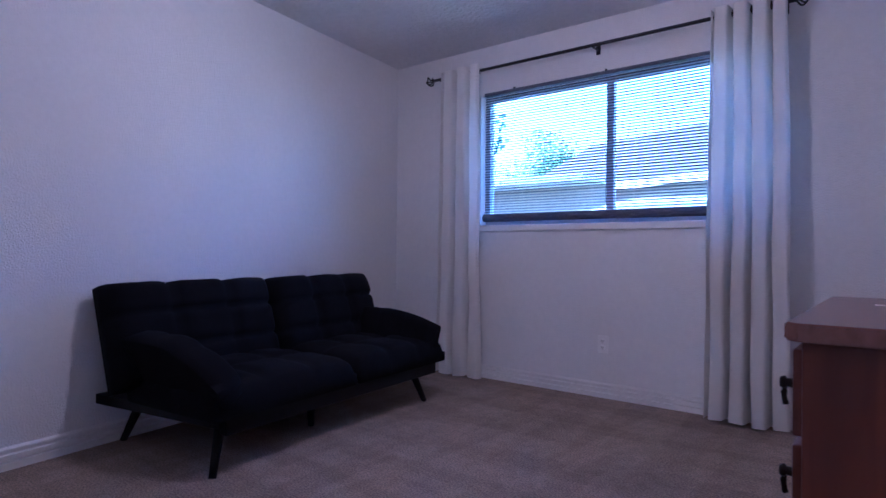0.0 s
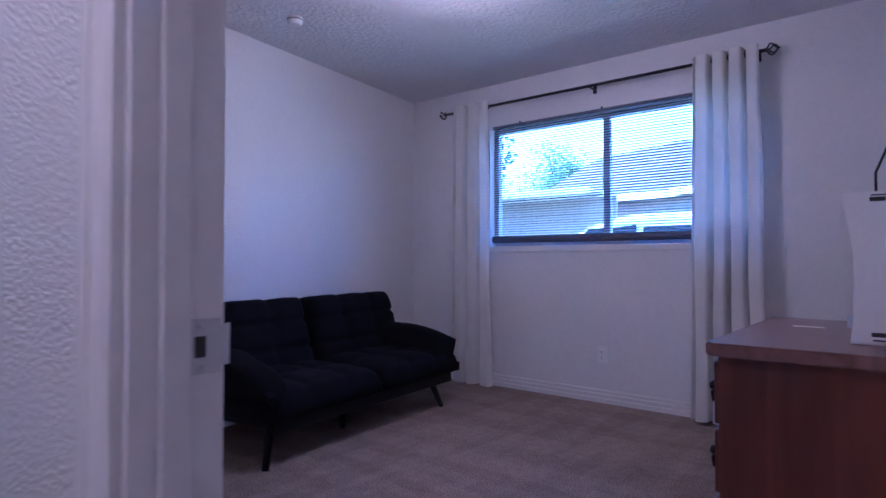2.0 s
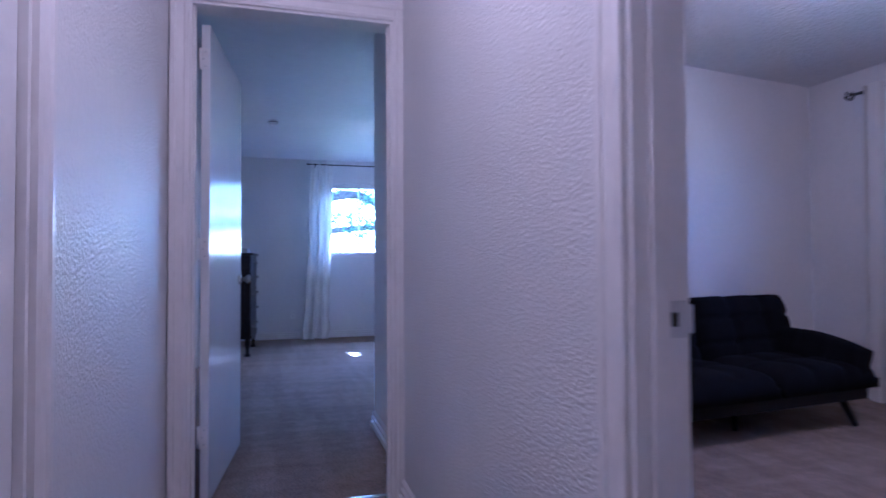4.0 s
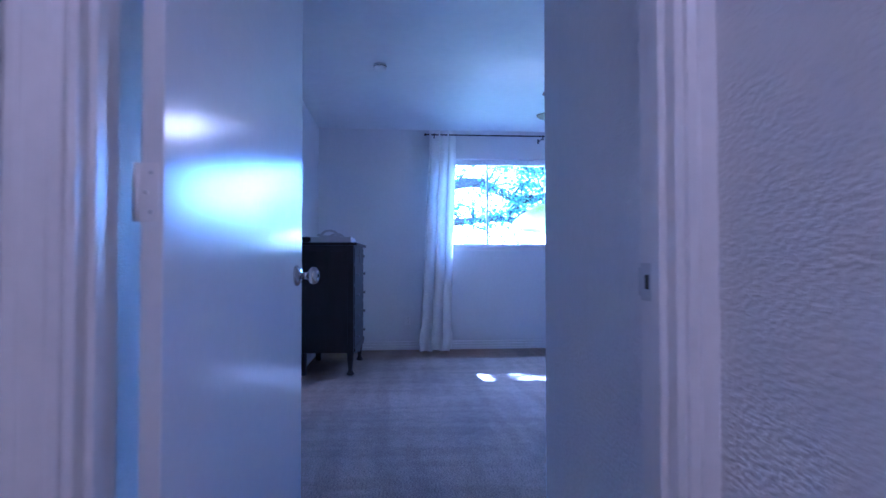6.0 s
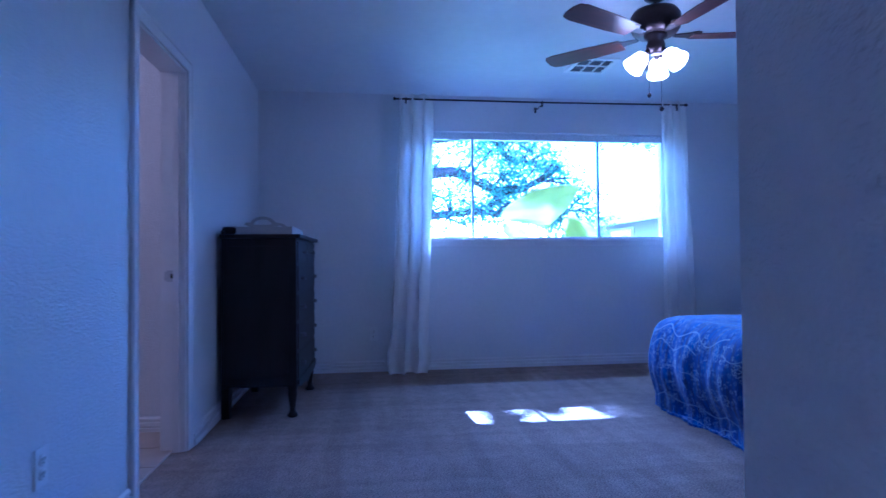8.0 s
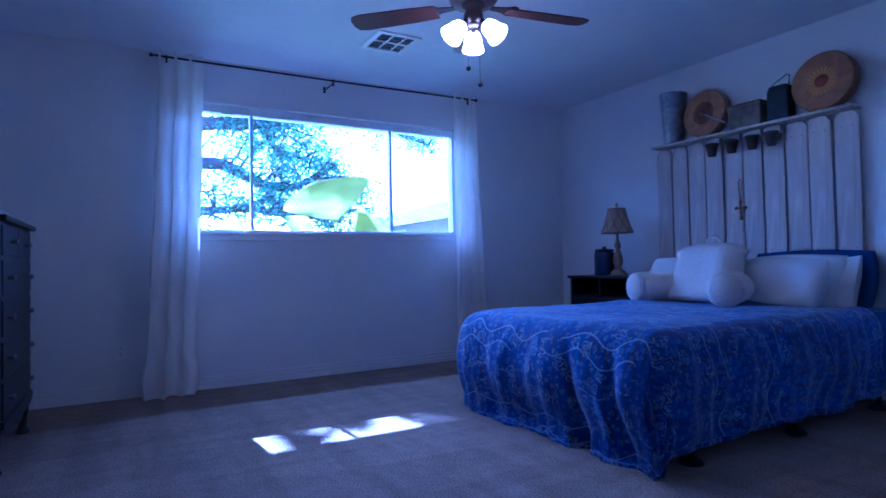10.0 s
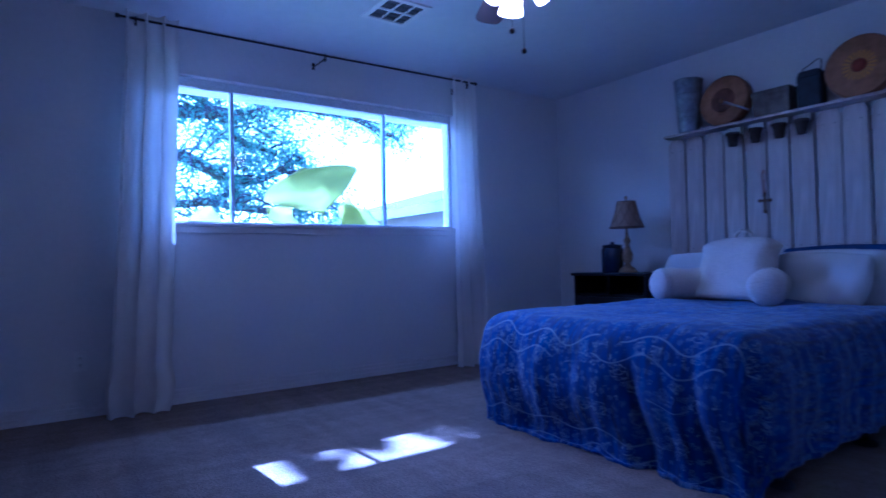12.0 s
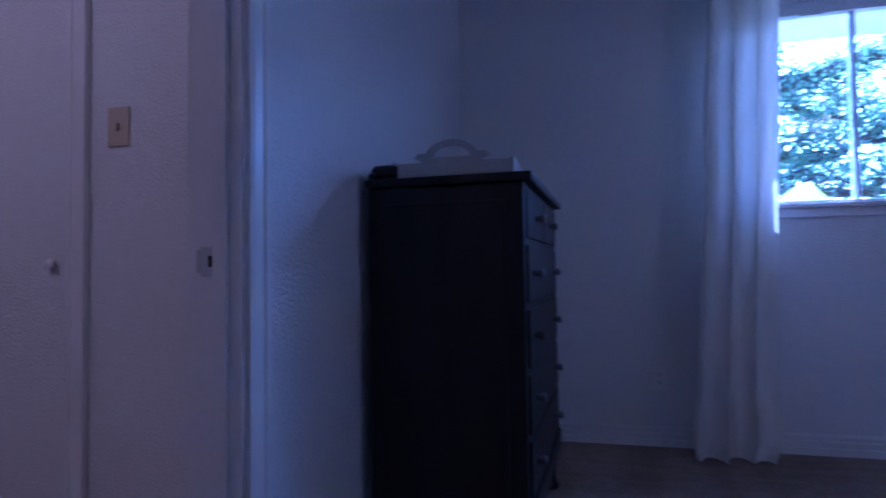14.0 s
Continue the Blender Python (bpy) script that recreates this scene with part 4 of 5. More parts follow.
def comforter():
    """A thick cloth over the bed, hanging at the foot and both sides."""
    bm = bmesh.new()
    uvl = bm.loops.layers.uv.new("cloth")
    nx, ny = 110, 120
    side, foot = 0.52, 0.60
    w, l = BX1 - BX0, BY1 - BY0 - 0.30
    verts, param = {}, {}
    R = 0.09

    def bend(s):
        """Distance past the edge to (out, down), round a soft corner."""
        if s <= 0:
            return s, 0.0
        arc = R * math.pi / 2
        if s < arc:
            a = s / R
            return R * math.sin(a), R * (1 - math.cos(a))
        return R + (s - arc) * 0.03, R + (s - arc) * 0.99

    for i in range(nx + 1):
        for j in range(ny + 1):
            p = -side + (w + 2 * side) * i / nx
            q = -foot + (l + foot) * j / ny
            xl, dl = bend(-(p - R)) if p < R else (0, 0)
            xr, dr_ = bend(p - (w - R)) if p > w - R else (0, 0)
            yf, df = bend(-(q - R)) if q < R else (0, 0)
            x = R - xl if p < R else (w - R + xr if p > w - R else p)
            y = R - yf if q < R else q
            dx = max(dl, dr_)
            down = math.sqrt(dx * dx + df * df) if dx and df else max(dx, df)
            both = min(dx, df)
            if both > 0:
                k = both / (both + 0.12)
                if p < R:
                    x += 0.13 * k
                    y += 0.07 * k
                else:
                    x -= 0.02 * k
                    y += 0.03 * k
            z = BZ - down
            hang = max(dx, df)
            amp = min(1.0, hang / 0.35)
            fold = noise.noise(Vector((p * 5.5, q * 5.5, 1.0)))
            wave = math.sin((p if df > dx else q) * 15 + 2.5 * noise.noise(Vector((p * 2, q * 2, 4.0))))
            crease = math.exp(-((p - 1.02 - 0.12 * (hang - 0.25)) / 0.035) ** 2) + 0.7 * math.exp(-((p - 1.30 - 0.2 * (hang - 0.25)) / 0.04) ** 2) if df > dx else 0.0
            out = 0.014 * amp * wave + 0.024 * amp * fold - 0.05 * amp * crease + 0.007 * amp * math.sin((p if df > dx else q) * 52 + 4 * noise.noise(Vector((p * 4, q * 4, 8.0))))
            if df >= dx and df > 0:
                y -= out + 0.065 * math.sin(min(1.0, df / 0.5) * math.pi)
            elif dx > 0:
                x += (out + 0.04 * math.sin(min(1.0, dx / 0.5) * math.pi)) * (-1 if p < R else 1)
            z += 0.010 * noise.noise(Vector((p * 3.5, q * 3.5, 2.0))) + 0.006 * noise.noise(Vector((p * 11, q * 11, 6.0)))
            if hang == 0:
                z += 0.012 * math.sin(p * 7) * math.sin(q * 6)
            low = 0.012 + (0.09 if p > w - R and dx > df else 0.0) + 0.01 * fold
            if z < low:
                spare = low - z
                z = low + 0.01 * abs(fold)
                if df >= dx:
                    y -= spare * 0.25
                else:
                    x += spare * 0.12 * (-1 if p < R else 1)
            if dx > 0 and q > 0.9:
                y -= 0.06 * min(1.0, dx / 0.45) * ((q - 0.9) / (l - 0.9)) ** 2
            verts[i, j] = bm.verts.new((x, y, z))
            param[verts[i, j]] = (p, q)
    for i in range(nx):
        for j in range(ny):
            f = bm.faces.new((verts[i, j], verts[i + 1, j], verts[i + 1, j + 1], verts[i, j + 1]))
            f.smooth = True
            for lp in f.loops:
                lp[uvl].uv = param[lp.vert]
    bmesh.ops.recalc_face_normals(bm, faces=bm.faces)
    ob = part("comforter", bm, M_COMFORTER, None, m=pose(BX0, BY0, 0))
    sol = ob.modifiers.new("thickness", "SOLIDIFY")
    sol.thickness, sol.offset = 0.02, -1
    return tagged(ob, "royal blue comforter with pale vines, hanging to the carpet", "comforter")


comforter()


def bed_pillow(x, y, z, w, h, t, tilt, turn, material, label, seed, hem=False):
    bm = pillow(w, h, t, 22, 0.40, 0.56, 0.07, seed)
    ob = part("pillow", bm, material, None, m=pose(x, y, z, 90 - tilt, 0, turn))
    if hem:
        bm = bmesh.new()
        rings = [[bm.verts.new((w / 2 - 0.05 + e, (h / 2 - 0.035 + 0.2 * e) * math.sin(a), (0.022 + 0.12 * e) * math.cos(a) + 0.006 * math.sin(5 * a + 30 * e)))
                  for a in (2 * math.pi * k / 32 for k in range(32))] for e in (0.0, 0.03, 0.06, 0.10)]
        for p, q in zip(rings, rings[1:]):
            for k in range(32):
                bm.faces.new((p[k], p[(k + 1) % 32], q[(k + 1) % 32], q[k])).smooth = True
        part("case_hem", bm, material, ob, "loose open end of the pillowcase")
    return tagged(ob, label, "pillow", "pillows on the bed")


bed_pillow(-5.40, 2.84, 0.715, 0.62, 0.40, 0.15, 24, 6, M_SHEET, "plump white cotton pillow leaning on the headboard", 1.0)
bed_pillow(-4.66, 2.79, 0.705, 0.66, 0.37, 0.15, 26, -3, M_SHEET, "plump white cotton pillow leaning on the headboard", 2.0)
bed_pillow(-4.60, 2.90, 0.715, 0.64, 0.39, 0.13, 22, 2, M_SHEET, "white cotton pillow behind another pillow", 3.0, True)
bed_pillow(-4.55, 2.985, 0.720, 0.80, 0.42, 0.09, 15, 0, M_BLUESHEET, "blue cotton pillow at the back of the bed", 4.0)

rest = thing("backrest_pillow", pose(-5.0, 2.50, 0.585), "cream fleece backrest pillow with arms and a top loop", "pillow")
body = bmesh.new()
n = 28
front, rear = {}, {}
for i in range(n + 1):
    for j in range(n + 1):
        u, v = 2 * i / n - 1, j / n
        half = 0.25 - 0.045 * max(0, v - 0.25) + 0.035 * math.exp(-((v - 0.93) / 0.10) ** 2) - 0.12 * max(0.0, v - 0.90) * 5 * abs(u) ** 3
        height = 0.40 - 0.03 * abs(u) ** 4
        e = max(0.0, (1 - u ** 6) * (1 - abs(2 * v - 1) ** 8)) ** 0.5
        lump = 0.012 * noise.noise(Vector((u * 2.5, v * 3, 5)))
        lean = 0.16 * v
        front[i, j] = body.verts.new((u * half, lean - 0.13 * e + lump * e, v * height))
        rear[i, j] = front[i, j] if i in (0, n) or j in (0, n) else body.verts.new((u * half, lean + 0.10 * e, v * height))
for i in range(n):
    for j in range(n):
        body.faces.new((front[i, j], front[i + 1, j], front[i + 1, j + 1], front[i, j + 1])).smooth = True
        q = (rear[i, j], rear[i, j + 1], rear[i + 1, j + 1], rear[i + 1, j])
        try:
            body.faces.new(q).smooth = True
        except ValueError:
            pass
bmesh.ops.recalc_face_normals(body, faces=body.faces)
part("back", body, M_FLEECE, rest)
for sx in (-1, 1):
    a = Vector((sx * 0.21, 0.08, 0.105))
    b = Vector((sx * 0.34, -0.24, 0.100))
    pts = [a + (b - a) * k / 10 for k in range(11)]
    bm = tube(pts, 0.105, 20)
    for vtx in bm.verts:
        vtx.co += 0.010 * Vector((0, 0, 1)) * noise.noise(vtx.co * 8)
    arm_ob = part("arm", bm, M_FLEECE, rest, "stuffed round arm")
    way = (b - a).normalized()
    cap = lathe([(0.105, 0.0), (0.100, 0.02), (0.075, 0.042), (0.03, 0.052), (0.001, 0.053)], 22, Matrix.Translation(b) @ way.to_track_quat("Z", "Y").to_matrix().to_4x4())
    part("arm_end", cap, M_FLEECE, arm_ob)
    part("seam", tube([b + 0.106 * (Matrix.Rotation(2 * math.pi * k / 24, 3, way) @ way.orthogonal().normalized()) for k in range(24)], 0.004, 6, closed=True), M_FLEECE, arm_ob)
part("loop", tube([(-0.055, 0.16, 0.375), (-0.05, 0.16, 0.42), (-0.02, 0.16, 0.445), (0.02, 0.16, 0.445), (0.05, 0.16, 0.42), (0.055, 0.16, 0.375)], 0.012, 10), M_FLEECE, rest, "fleece carrying loop")

# ---- headboard ----
M_PLANK = wood("whitewashed_planks", (0.66, 0.59, 0.54), (0.46, 0.39, 0.34), 0.75, (16.0, 16.0, 1.4), bump=0.3)
M_RUST = surface("rusty_nail", (0.08, 0.05, 0.04), 0.7)
hb = thing("headboard", pose(-5.80, 3.075, 0), "headboard of whitewashed dog-eared fence planks with a shelf", "headboard")
NP = 10
PW = 1.545 / NP
for i in range(NP):
    w = PW - 0.015
    h = 1.80
    outl = [(0, 0.02), (w, 0.02), (w, h - 0.045), (w - 0.03, h - 0.006), (0.03, h - 0.006), (0, h - 0.045)]
    pl = prism(outl, 0.018, "y", -0.009)
    p = part("plank", pl, M_PLANK, hb, m=pose(i * PW + 0.005, 0.002 * math.sin(i * 2.1), 0, 0, 0.15 * math.sin(i * 3.7), 0))
    for x, z in ((0.035, 1.70), (w - 0.035, 1.70), (0.035, 0.93), (w - 0.035, 0.93)):
        part("nail", lathe([(0.004, 0.0), (0.003, 0.0015)], 8, pose(x, -0.009, z, 90)), M_RUST, p)
part("back_rail", cube(0.0, 0.012, 1.62, 1.54, 0.034, 1.71), M_PLANK, hb)
part("back_rail", cube(0.0, 0.012, 0.85, 1.54, 0.034, 0.94), M_PLANK, hb)
part("shelf", cube(0.030, -0.110, 1.800, 1.540, 0.030, 1.818, 0.003), M_PLANK, hb, "narrow whitewashed shelf")

M_TERRA = surface("dark_pot_clay", (0.07, 0.055, 0.05), 0.8, grain=40, spread=0.2)
for i, x in enumerate((-5.235, -5.075, -4.915, -4.775)):
    pot = thing("hanging_pot", pose(x, 3.005, 1.655), "small dark clay pot hung under the headboard shelf", "pot", "pots under the shelf")
    part("pot", lathe([(0.028, 0.0), (0.040, 0.075), (0.046, 0.076), (0.047, 0.095), (0.041, 0.096), (0.038, 0.06), (0.001, 0.055)], 20), M_TERRA, pot)
    part("hanger_band", cube(-0.052, 0.015, 0.085, 0.052, 0.060, 0.135, 0.004), M_TRAY, pot, "pale wooden hanger")
cross = thing("hanging_cross", pose(-5.05, 3.056, 1.17), "ornate metal cross hung on a red cord", "cross")
M_BRONZE = surface("aged_bronze", (0.16, 0.10, 0.06), 0.5, metal=0.7)
cb = cube(-0.007, -0.005, 0.0, 0.007, 0.004, 0.12, 0.002)
box(cb, -0.036, -0.005, 0.070, 0.036, 0.004, 0.084, 0.002)
for x, z in ((0, 0.0), (0, 0.12), (-0.036, 0.077), (0.036, 0.077), (0, 0.077)):
    merge(cb, lathe([(0.012, 0), (0.013, 0.004), (0.010, 0.010)], 12, pose(x, 0.004, z, 90)))
part("cross", cb, M_BRONZE, cross)
part("cord", tube([(-0.014, 0.0, 0.27), (-0.003, -0.002, 0.125), (0.003, -0.002, 0.125), (0.014, 0.0, 0.27), (0.0, 0.0, 0.29), (-0.014, 0, 0.27)], 0.003, 6), surface("red_cord", (0.25, 0.04, 0.03), 0.8), cross, "red cord")

# ---- things on the headboard shelf ----
SZ = 1.8185
M_GALV = surface("galvanised_steel", (0.42, 0.44, 0.46), 0.42, metal=0.85, grain=25, spread=0.25, stain=8, stain_spread=0.35)
M_HIDE = surface("drum_hide", (0.40, 0.20, 0.085), 0.65, grain=16, spread=0.22, stain=4, stain_spread=0.25)
M_DRUMWOOD = wood("drum_frame_wood", (0.30, 0.15, 0.07), (0.14, 0.06, 0.03), 0.5)
M_SUN = surface("sun_paint", (0.60, 0.30, 0.05), 0.7)
M_REDP = surface("red_paint", (0.30, 0.06, 0.03), 0.7)
M_DRUMSTAIN = surface("dark_hide_stain", (0.20, 0.09, 0.05), 0.7, grain=14, spread=0.45, stain=9, stain_spread=0.5)
M_OLDTIN = surface("old_tin", (0.20, 0.18, 0.15), 0.6, metal=0.4, grain=18, spread=0.3, stain=7, stain_spread=0.4)
M_BLUETIN = surface("dark_blue_tin", (0.03, 0.04, 0.06), 0.55, metal=0.4, grain=18, spread=0.3)

pail = thing("tall_pail", pose(-5.575, 3.01, SZ), "tall tapered galvanised steel flower pail", "pail")
part("wall", lathe([(0.072, 0.0), (0.074, 0.004), (0.100, 0.385), (0.106, 0.39), (0.106, 0.40), (0.098, 0.40), (0.070, 0.01), (0.001, 0.01)], 32), M_GALV, pail)
for z in (0.10, 0.28):
    part("band", lathe([(0.0745 + 0.066 * z, z), (0.0785 + 0.066 * z, z + 0.004), (0.0755 + 0.066 * z, z + 0.008)], 32, cap=False), M_GALV, pail)
part("ear", tube([(0.02, -0.103, 0.36), (0.035, -0.118, 0.345), (0.055, -0.112, 0.32)], 0.004, 6), M_GALV, pail)


def drum(x, r, tilt, label, sun):
    d = thing("hand_drum", pose(x, 2.985, SZ) @ pose(0, 0, 0, -tilt, 0, 0), label, "drum", "drums on the shelf")
    ax = pose(0, 0.02, r, 90)
    part("frame", lathe([(r - 0.008, -0.055), (r, -0.05), (r, 0.018), (r - 0.006, 0.024)], 48, ax, cap=False), M_DRUMWOOD, d, "wooden drum hoop")
    part("head", lathe([(0.001, 0.024), (r - 0.012, 0.024), (r - 0.004, 0.020)], 48, ax, cap=False), M_HIDE, d, "stretched hide drum head")
    if sun:
        part("sun_disc", lathe([(0.001, 0.0262), (0.040, 0.0262), (0.041, 0.024)], 28, ax, cap=False), M_REDP, d)
        for k in range(20):
            a = 2 * math.pi * k / 20
            ray = prism([(0.046, -0.005), (0.046, 0.005), (0.092, 0.008), (0.092, -0.008)], 0.0015, "z", 0.0242)
            part("sun_ray", ray, M_SUN, d, m=ax @ pose(0, 0, 0, 0, 0, math.degrees(a)))
    else:
        part("painted_disc", lathe([(0.001, 0.0262), (0.085, 0.0262), (0.088, 0.024)], 28, ax, cap=False), M_DRUMSTAIN, d)
        part("mallet", tube([ax @ Vector((0.0, -0.01, 0.032)), ax @ Vector((0.20, -0.12, 0.035))], 0.007, 8), M_TRAY, d, "pale wooden drum mallet")
        part("mallet_head", lathe([(0.005, -0.02), (0.016, -0.012), (0.018, 0.0), (0.012, 0.012)], 14, ax @ pose(0.0, -0.01, 0.045)), M_HIDE, d)


drum(-5.30, 0.185, 8, "round hide hand drum with a wooden mallet", False)
drum(-4.44, 0.195, 8, "large hide hand drum with a painted yellow sun", True)
tin = thing("tin_box", pose(-4.955, 3.03, SZ), "weathered tin bread box with rounded corners", "tin")
tb2 = cube(-0.125, -0.06, 0.0, 0.125, 0.07, 0.160, 0.022)
part("body", tb2, M_OLDTIN, tin)
part("lid", cube(-0.129, -0.064, 0.140, 0.129, 0.074, 0.175, 0.012), M_OLDTIN, tin)
can = thing("tin_canister", pose(-4.715, 3.03, SZ), "dark rectangular tin canister with a wire bail", "canister")
part("body", cube(-0.072, -0.05, 0.0, 0.072, 0.05, 0.20, 0.010), M_BLUETIN, can)
part("shoulder", prism([(-0.072, 0.198), (0.072, 0.198), (0.055, 0.235), (-0.055, 0.235)], 0.09, "y", -0.045), M_BLUETIN, can)
part("bail", tube([(-0.060, 0, 0.225), (-0.058, 0, 0.255), (0.05, -0.01, 0.305), (0.062, 0, 0.295), (0.058, 0, 0.235)], 0.0035, 6), M_BLACKMETAL, can, "wire bail handle")

# ---- nightstand ----
ns = thing("nightstand", pose(-6.52, 2.72, 0), "near-black wooden nightstand with an open niche", "nightstand")
part("top_board", cube(-0.02, -0.02, 0.725, 0.74, 0.385, 0.75, 0.006), M_DARK, ns)
part("side_panel", cube(0.0, 0.0, 0.06, 0.02, 0.375, 0.725, 0.003), M_DARK, ns)
part("side_panel", cube(0.70, 0.0, 0.06, 0.72, 0.375, 0.725, 0.003), M_DARK, ns)
part("back_panel", cube(0.02, 0.36, 0.06, 0.70, 0.372, 0.725), M_DARK, ns)
part("shelf", cube(0.02, 0.004, 0.555, 0.70, 0.36, 0.575, 0.002), M_DARK, ns)
part("divider", cube(0.35, 0.006, 0.575, 0.37, 0.36, 0.725), M_DARK, ns)
part("cabinet_front", cube(0.02, 0.002, 0.08, 0.70, 0.018, 0.553, 0.004), M_DARK, ns)
for x in (0.0, 0.68):
    for y in (0.0, 0.335):
        part("leg", cube(x, y, 0.0, x + 0.04, y + 0.04, 0.06, 0.003), M_DARK, ns)
M_GLAZE = surface("dark_blue_glaze", (0.010, 0.014, 0.035), 0.12, grain=20, spread=0.2, bump=0.05)
jar = thing("ceramic_jar", pose(-6.165, 2.80, 0.7505), "glossy dark blue ceramic jar with lid", "jar")
part("body", lathe([(0.082, 0.0), (0.088, 0.006), (0.090, 0.19), (0.082, 0.205), (0.076, 0.21)], 32), M_GLAZE, jar)
part("lid", lathe([(0.080, 0.210), (0.083, 0.216), (0.080, 0.228), (0.020, 0.234), (0.016, 0.240), (0.020, 0.250), (0.010, 0.254)], 32), M_GLAZE, jar)
M_LAMPGOLD = surface("antique_gold_resin", (0.30, 0.20, 0.10), 0.4, metal=0.3, grain=30, spread=0.3, stain=20, stain_spread=0.4)
M_SHADE = surface("beige_shade_cloth", (0.48, 0.36, 0.25), 0.85, grain=120, spread=0.08, translucent=0.2)
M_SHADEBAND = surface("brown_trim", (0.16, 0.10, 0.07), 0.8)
lampo = thing("table_lamp", pose(-6.04, 2.83, 0.7505), "table lamp with a baluster base and lattice-trimmed shade", "lamp")
part("base", lathe([(0.075, 0.0), (0.078, 0.012), (0.060, 0.022), (0.062, 0.034), (0.035, 0.05), (0.024, 0.07), (0.040, 0.11), (0.043, 0.14), (0.028, 0.19), (0.018, 0.225), (0.026, 0.245), (0.028, 0.265), (0.016, 0.285), (0.010, 0.33), (0.010, 0.40)], 28), M_LAMPGOLD, lampo, "antique gold baluster base")
sh = [(0.135, 0.365), (0.122, 0.395), (0.105, 0.44), (0.090, 0.49), (0.078, 0.54), (0.070, 0.575)]
part("shade", lathe(sh, 32, cap=False), M_SHADE, lampo, "beige bell shade")


def shade_r(z):
    for (ra, za), (rb, zb) in zip(sh, sh[1:]):
        if za <= z <= zb:
            return ra + (rb - ra) * (z - za) / (zb - za)
    return sh[-1][0]


for z in (0.366, 0.574):
    r = shade_r(z) + 0.001
    part("shade_trim", tube([(r * math.cos(2 * math.pi * k / 28), r * math.sin(2 * math.pi * k / 28), z) for k in range(28)], 0.004, 6, closed=True), M_SHADEBAND, lampo)
for s in (-1, 1):
    for k in range(9):
        pts = []
        for t in range(9):
            z = 0.368 + 0.205 * t / 8
            a = 2 * math.pi * k / 9 + s * 0.95 * t / 8
            pts.append(((shade_r(z) + 0.002) * math.cos(a), (shade_r(z) + 0.002) * math.sin(a), z))
        part("lattice_cord", tube(pts, 0.0022, 5), M_SHADEBAND, lampo)
part("finial", lathe([(0.006, 0.575), (0.006, 0.592), (0.013, 0.600), (0.014, 0.612), (0.006, 0.622)], 16), M_LAMPGOLD, lampo)

# ---- ceiling fan ----
M_BLADE = wood("dark_cherry_blade", (0.10, 0.03, 0.02), (0.05, 0.015, 0.01), 0.35, (3.0, 20.0, 20.0))
M_FANMETAL = surface("oil_rubbed_bronze", (0.06, 0.045, 0.045), 0.35, metal=0.8)
M_BELL = glowing("lit_frosted_bell", (1.0, 0.68, 0.42), BULB)
fan = thing("ceiling_fan", pose(-4.88, 0.62, H), "five-blade bronze ceiling fan with three lit bell shades", "ceiling fan")
part("canopy", lathe([(0.020, -0.075), (0.055, -0.055), (0.070, -0.02), (0.072, 0.0)], 28), M_FANMETAL, fan)
part("downrod", lathe([(0.012, -0.12), (0.012, -0.06)], 12), M_FANMETAL, fan)
part("motor_housing", lathe([(0.05, -0.255), (0.11, -0.250), (0.128, -0.225), (0.132, -0.19), (0.132, -0.15), (0.115, -0.125), (0.05, -0.105), (0.02, -0.10)], 36), M_FANMETAL, fan)
part("switch_housing", lathe([(0.030, -0.36), (0.045, -0.35), (0.050, -0.31), (0.040, -0.285), (0.060, -0.27), (0.062, -0.25)], 28), M_FANMETAL, fan)
for k in range(5):
    a = 80 + 72 * k
    br = part("blade_bracket", prism([(0.10, -0.018), (0.10, 0.018), (0.17, 0.03), (0.21, 0.055), (0.235, 0.045), (0.235, -0.045), (0.21, -0.055), (0.17, -0.03)], 0.006, "z", -0.262), M_FANMETAL, fan, m=pose(0, 0, 0, 0, 0, a))
    outl = [(0.19, -0.055), (0.19, 0.055), (0.35, 0.066), (0.60, 0.072), (0.645, 0.060), (0.66, 0.03), (0.66, -0.03), (0.645, -0.060), (0.60, -0.072), (0.35, -0.066)]
    bl = prism(outl, 0.006, "z", 0.0)
    bl.transform(pose(0, 0, -0.268, 9, 0, 0))
    part("blade", bl, M_BLADE, fan, "dark cherry fan blade", pose(0, 0, 0, 0, 0, a))
for k in range(3):
    a = 149 + 120 * k
    m = pose(0, 0, -0.345, 0, 0, a) @ pose(0.045, 0, 0, 0, 136, 0)
    part("light_arm", tube([m @ Vector((0, 0, -0.01)), m @ Vector((0, 0, 0.04))], 0.014, 10), M_FANMETAL, fan)
    part("bell_shade", lathe([(0.022, 0.030), (0.036, 0.043), (0.045, 0.070), (0.048, 0.096), (0.059, 0.130), (0.055, 0.130), (0.043, 0.092), (0.028, 0.047)], 24, m), M_BELL, fan, "lit frosted glass bell")
for x, y, z in ((0.03, 0.012, -0.655), (0.035, -0.06, -0.585)):
    part("pull_chain", tube([(x, y, -0.34), (x, y, z)], 0.0012, 5), M_FANMETAL, fan)
    part("chain_ball", lathe([(0.003, z - 0.026), (0.011, z - 0.018), (0.012, z - 0.010), (0.004, z)], 12, pose(x, y, 0)), M_FANMETAL, fan)

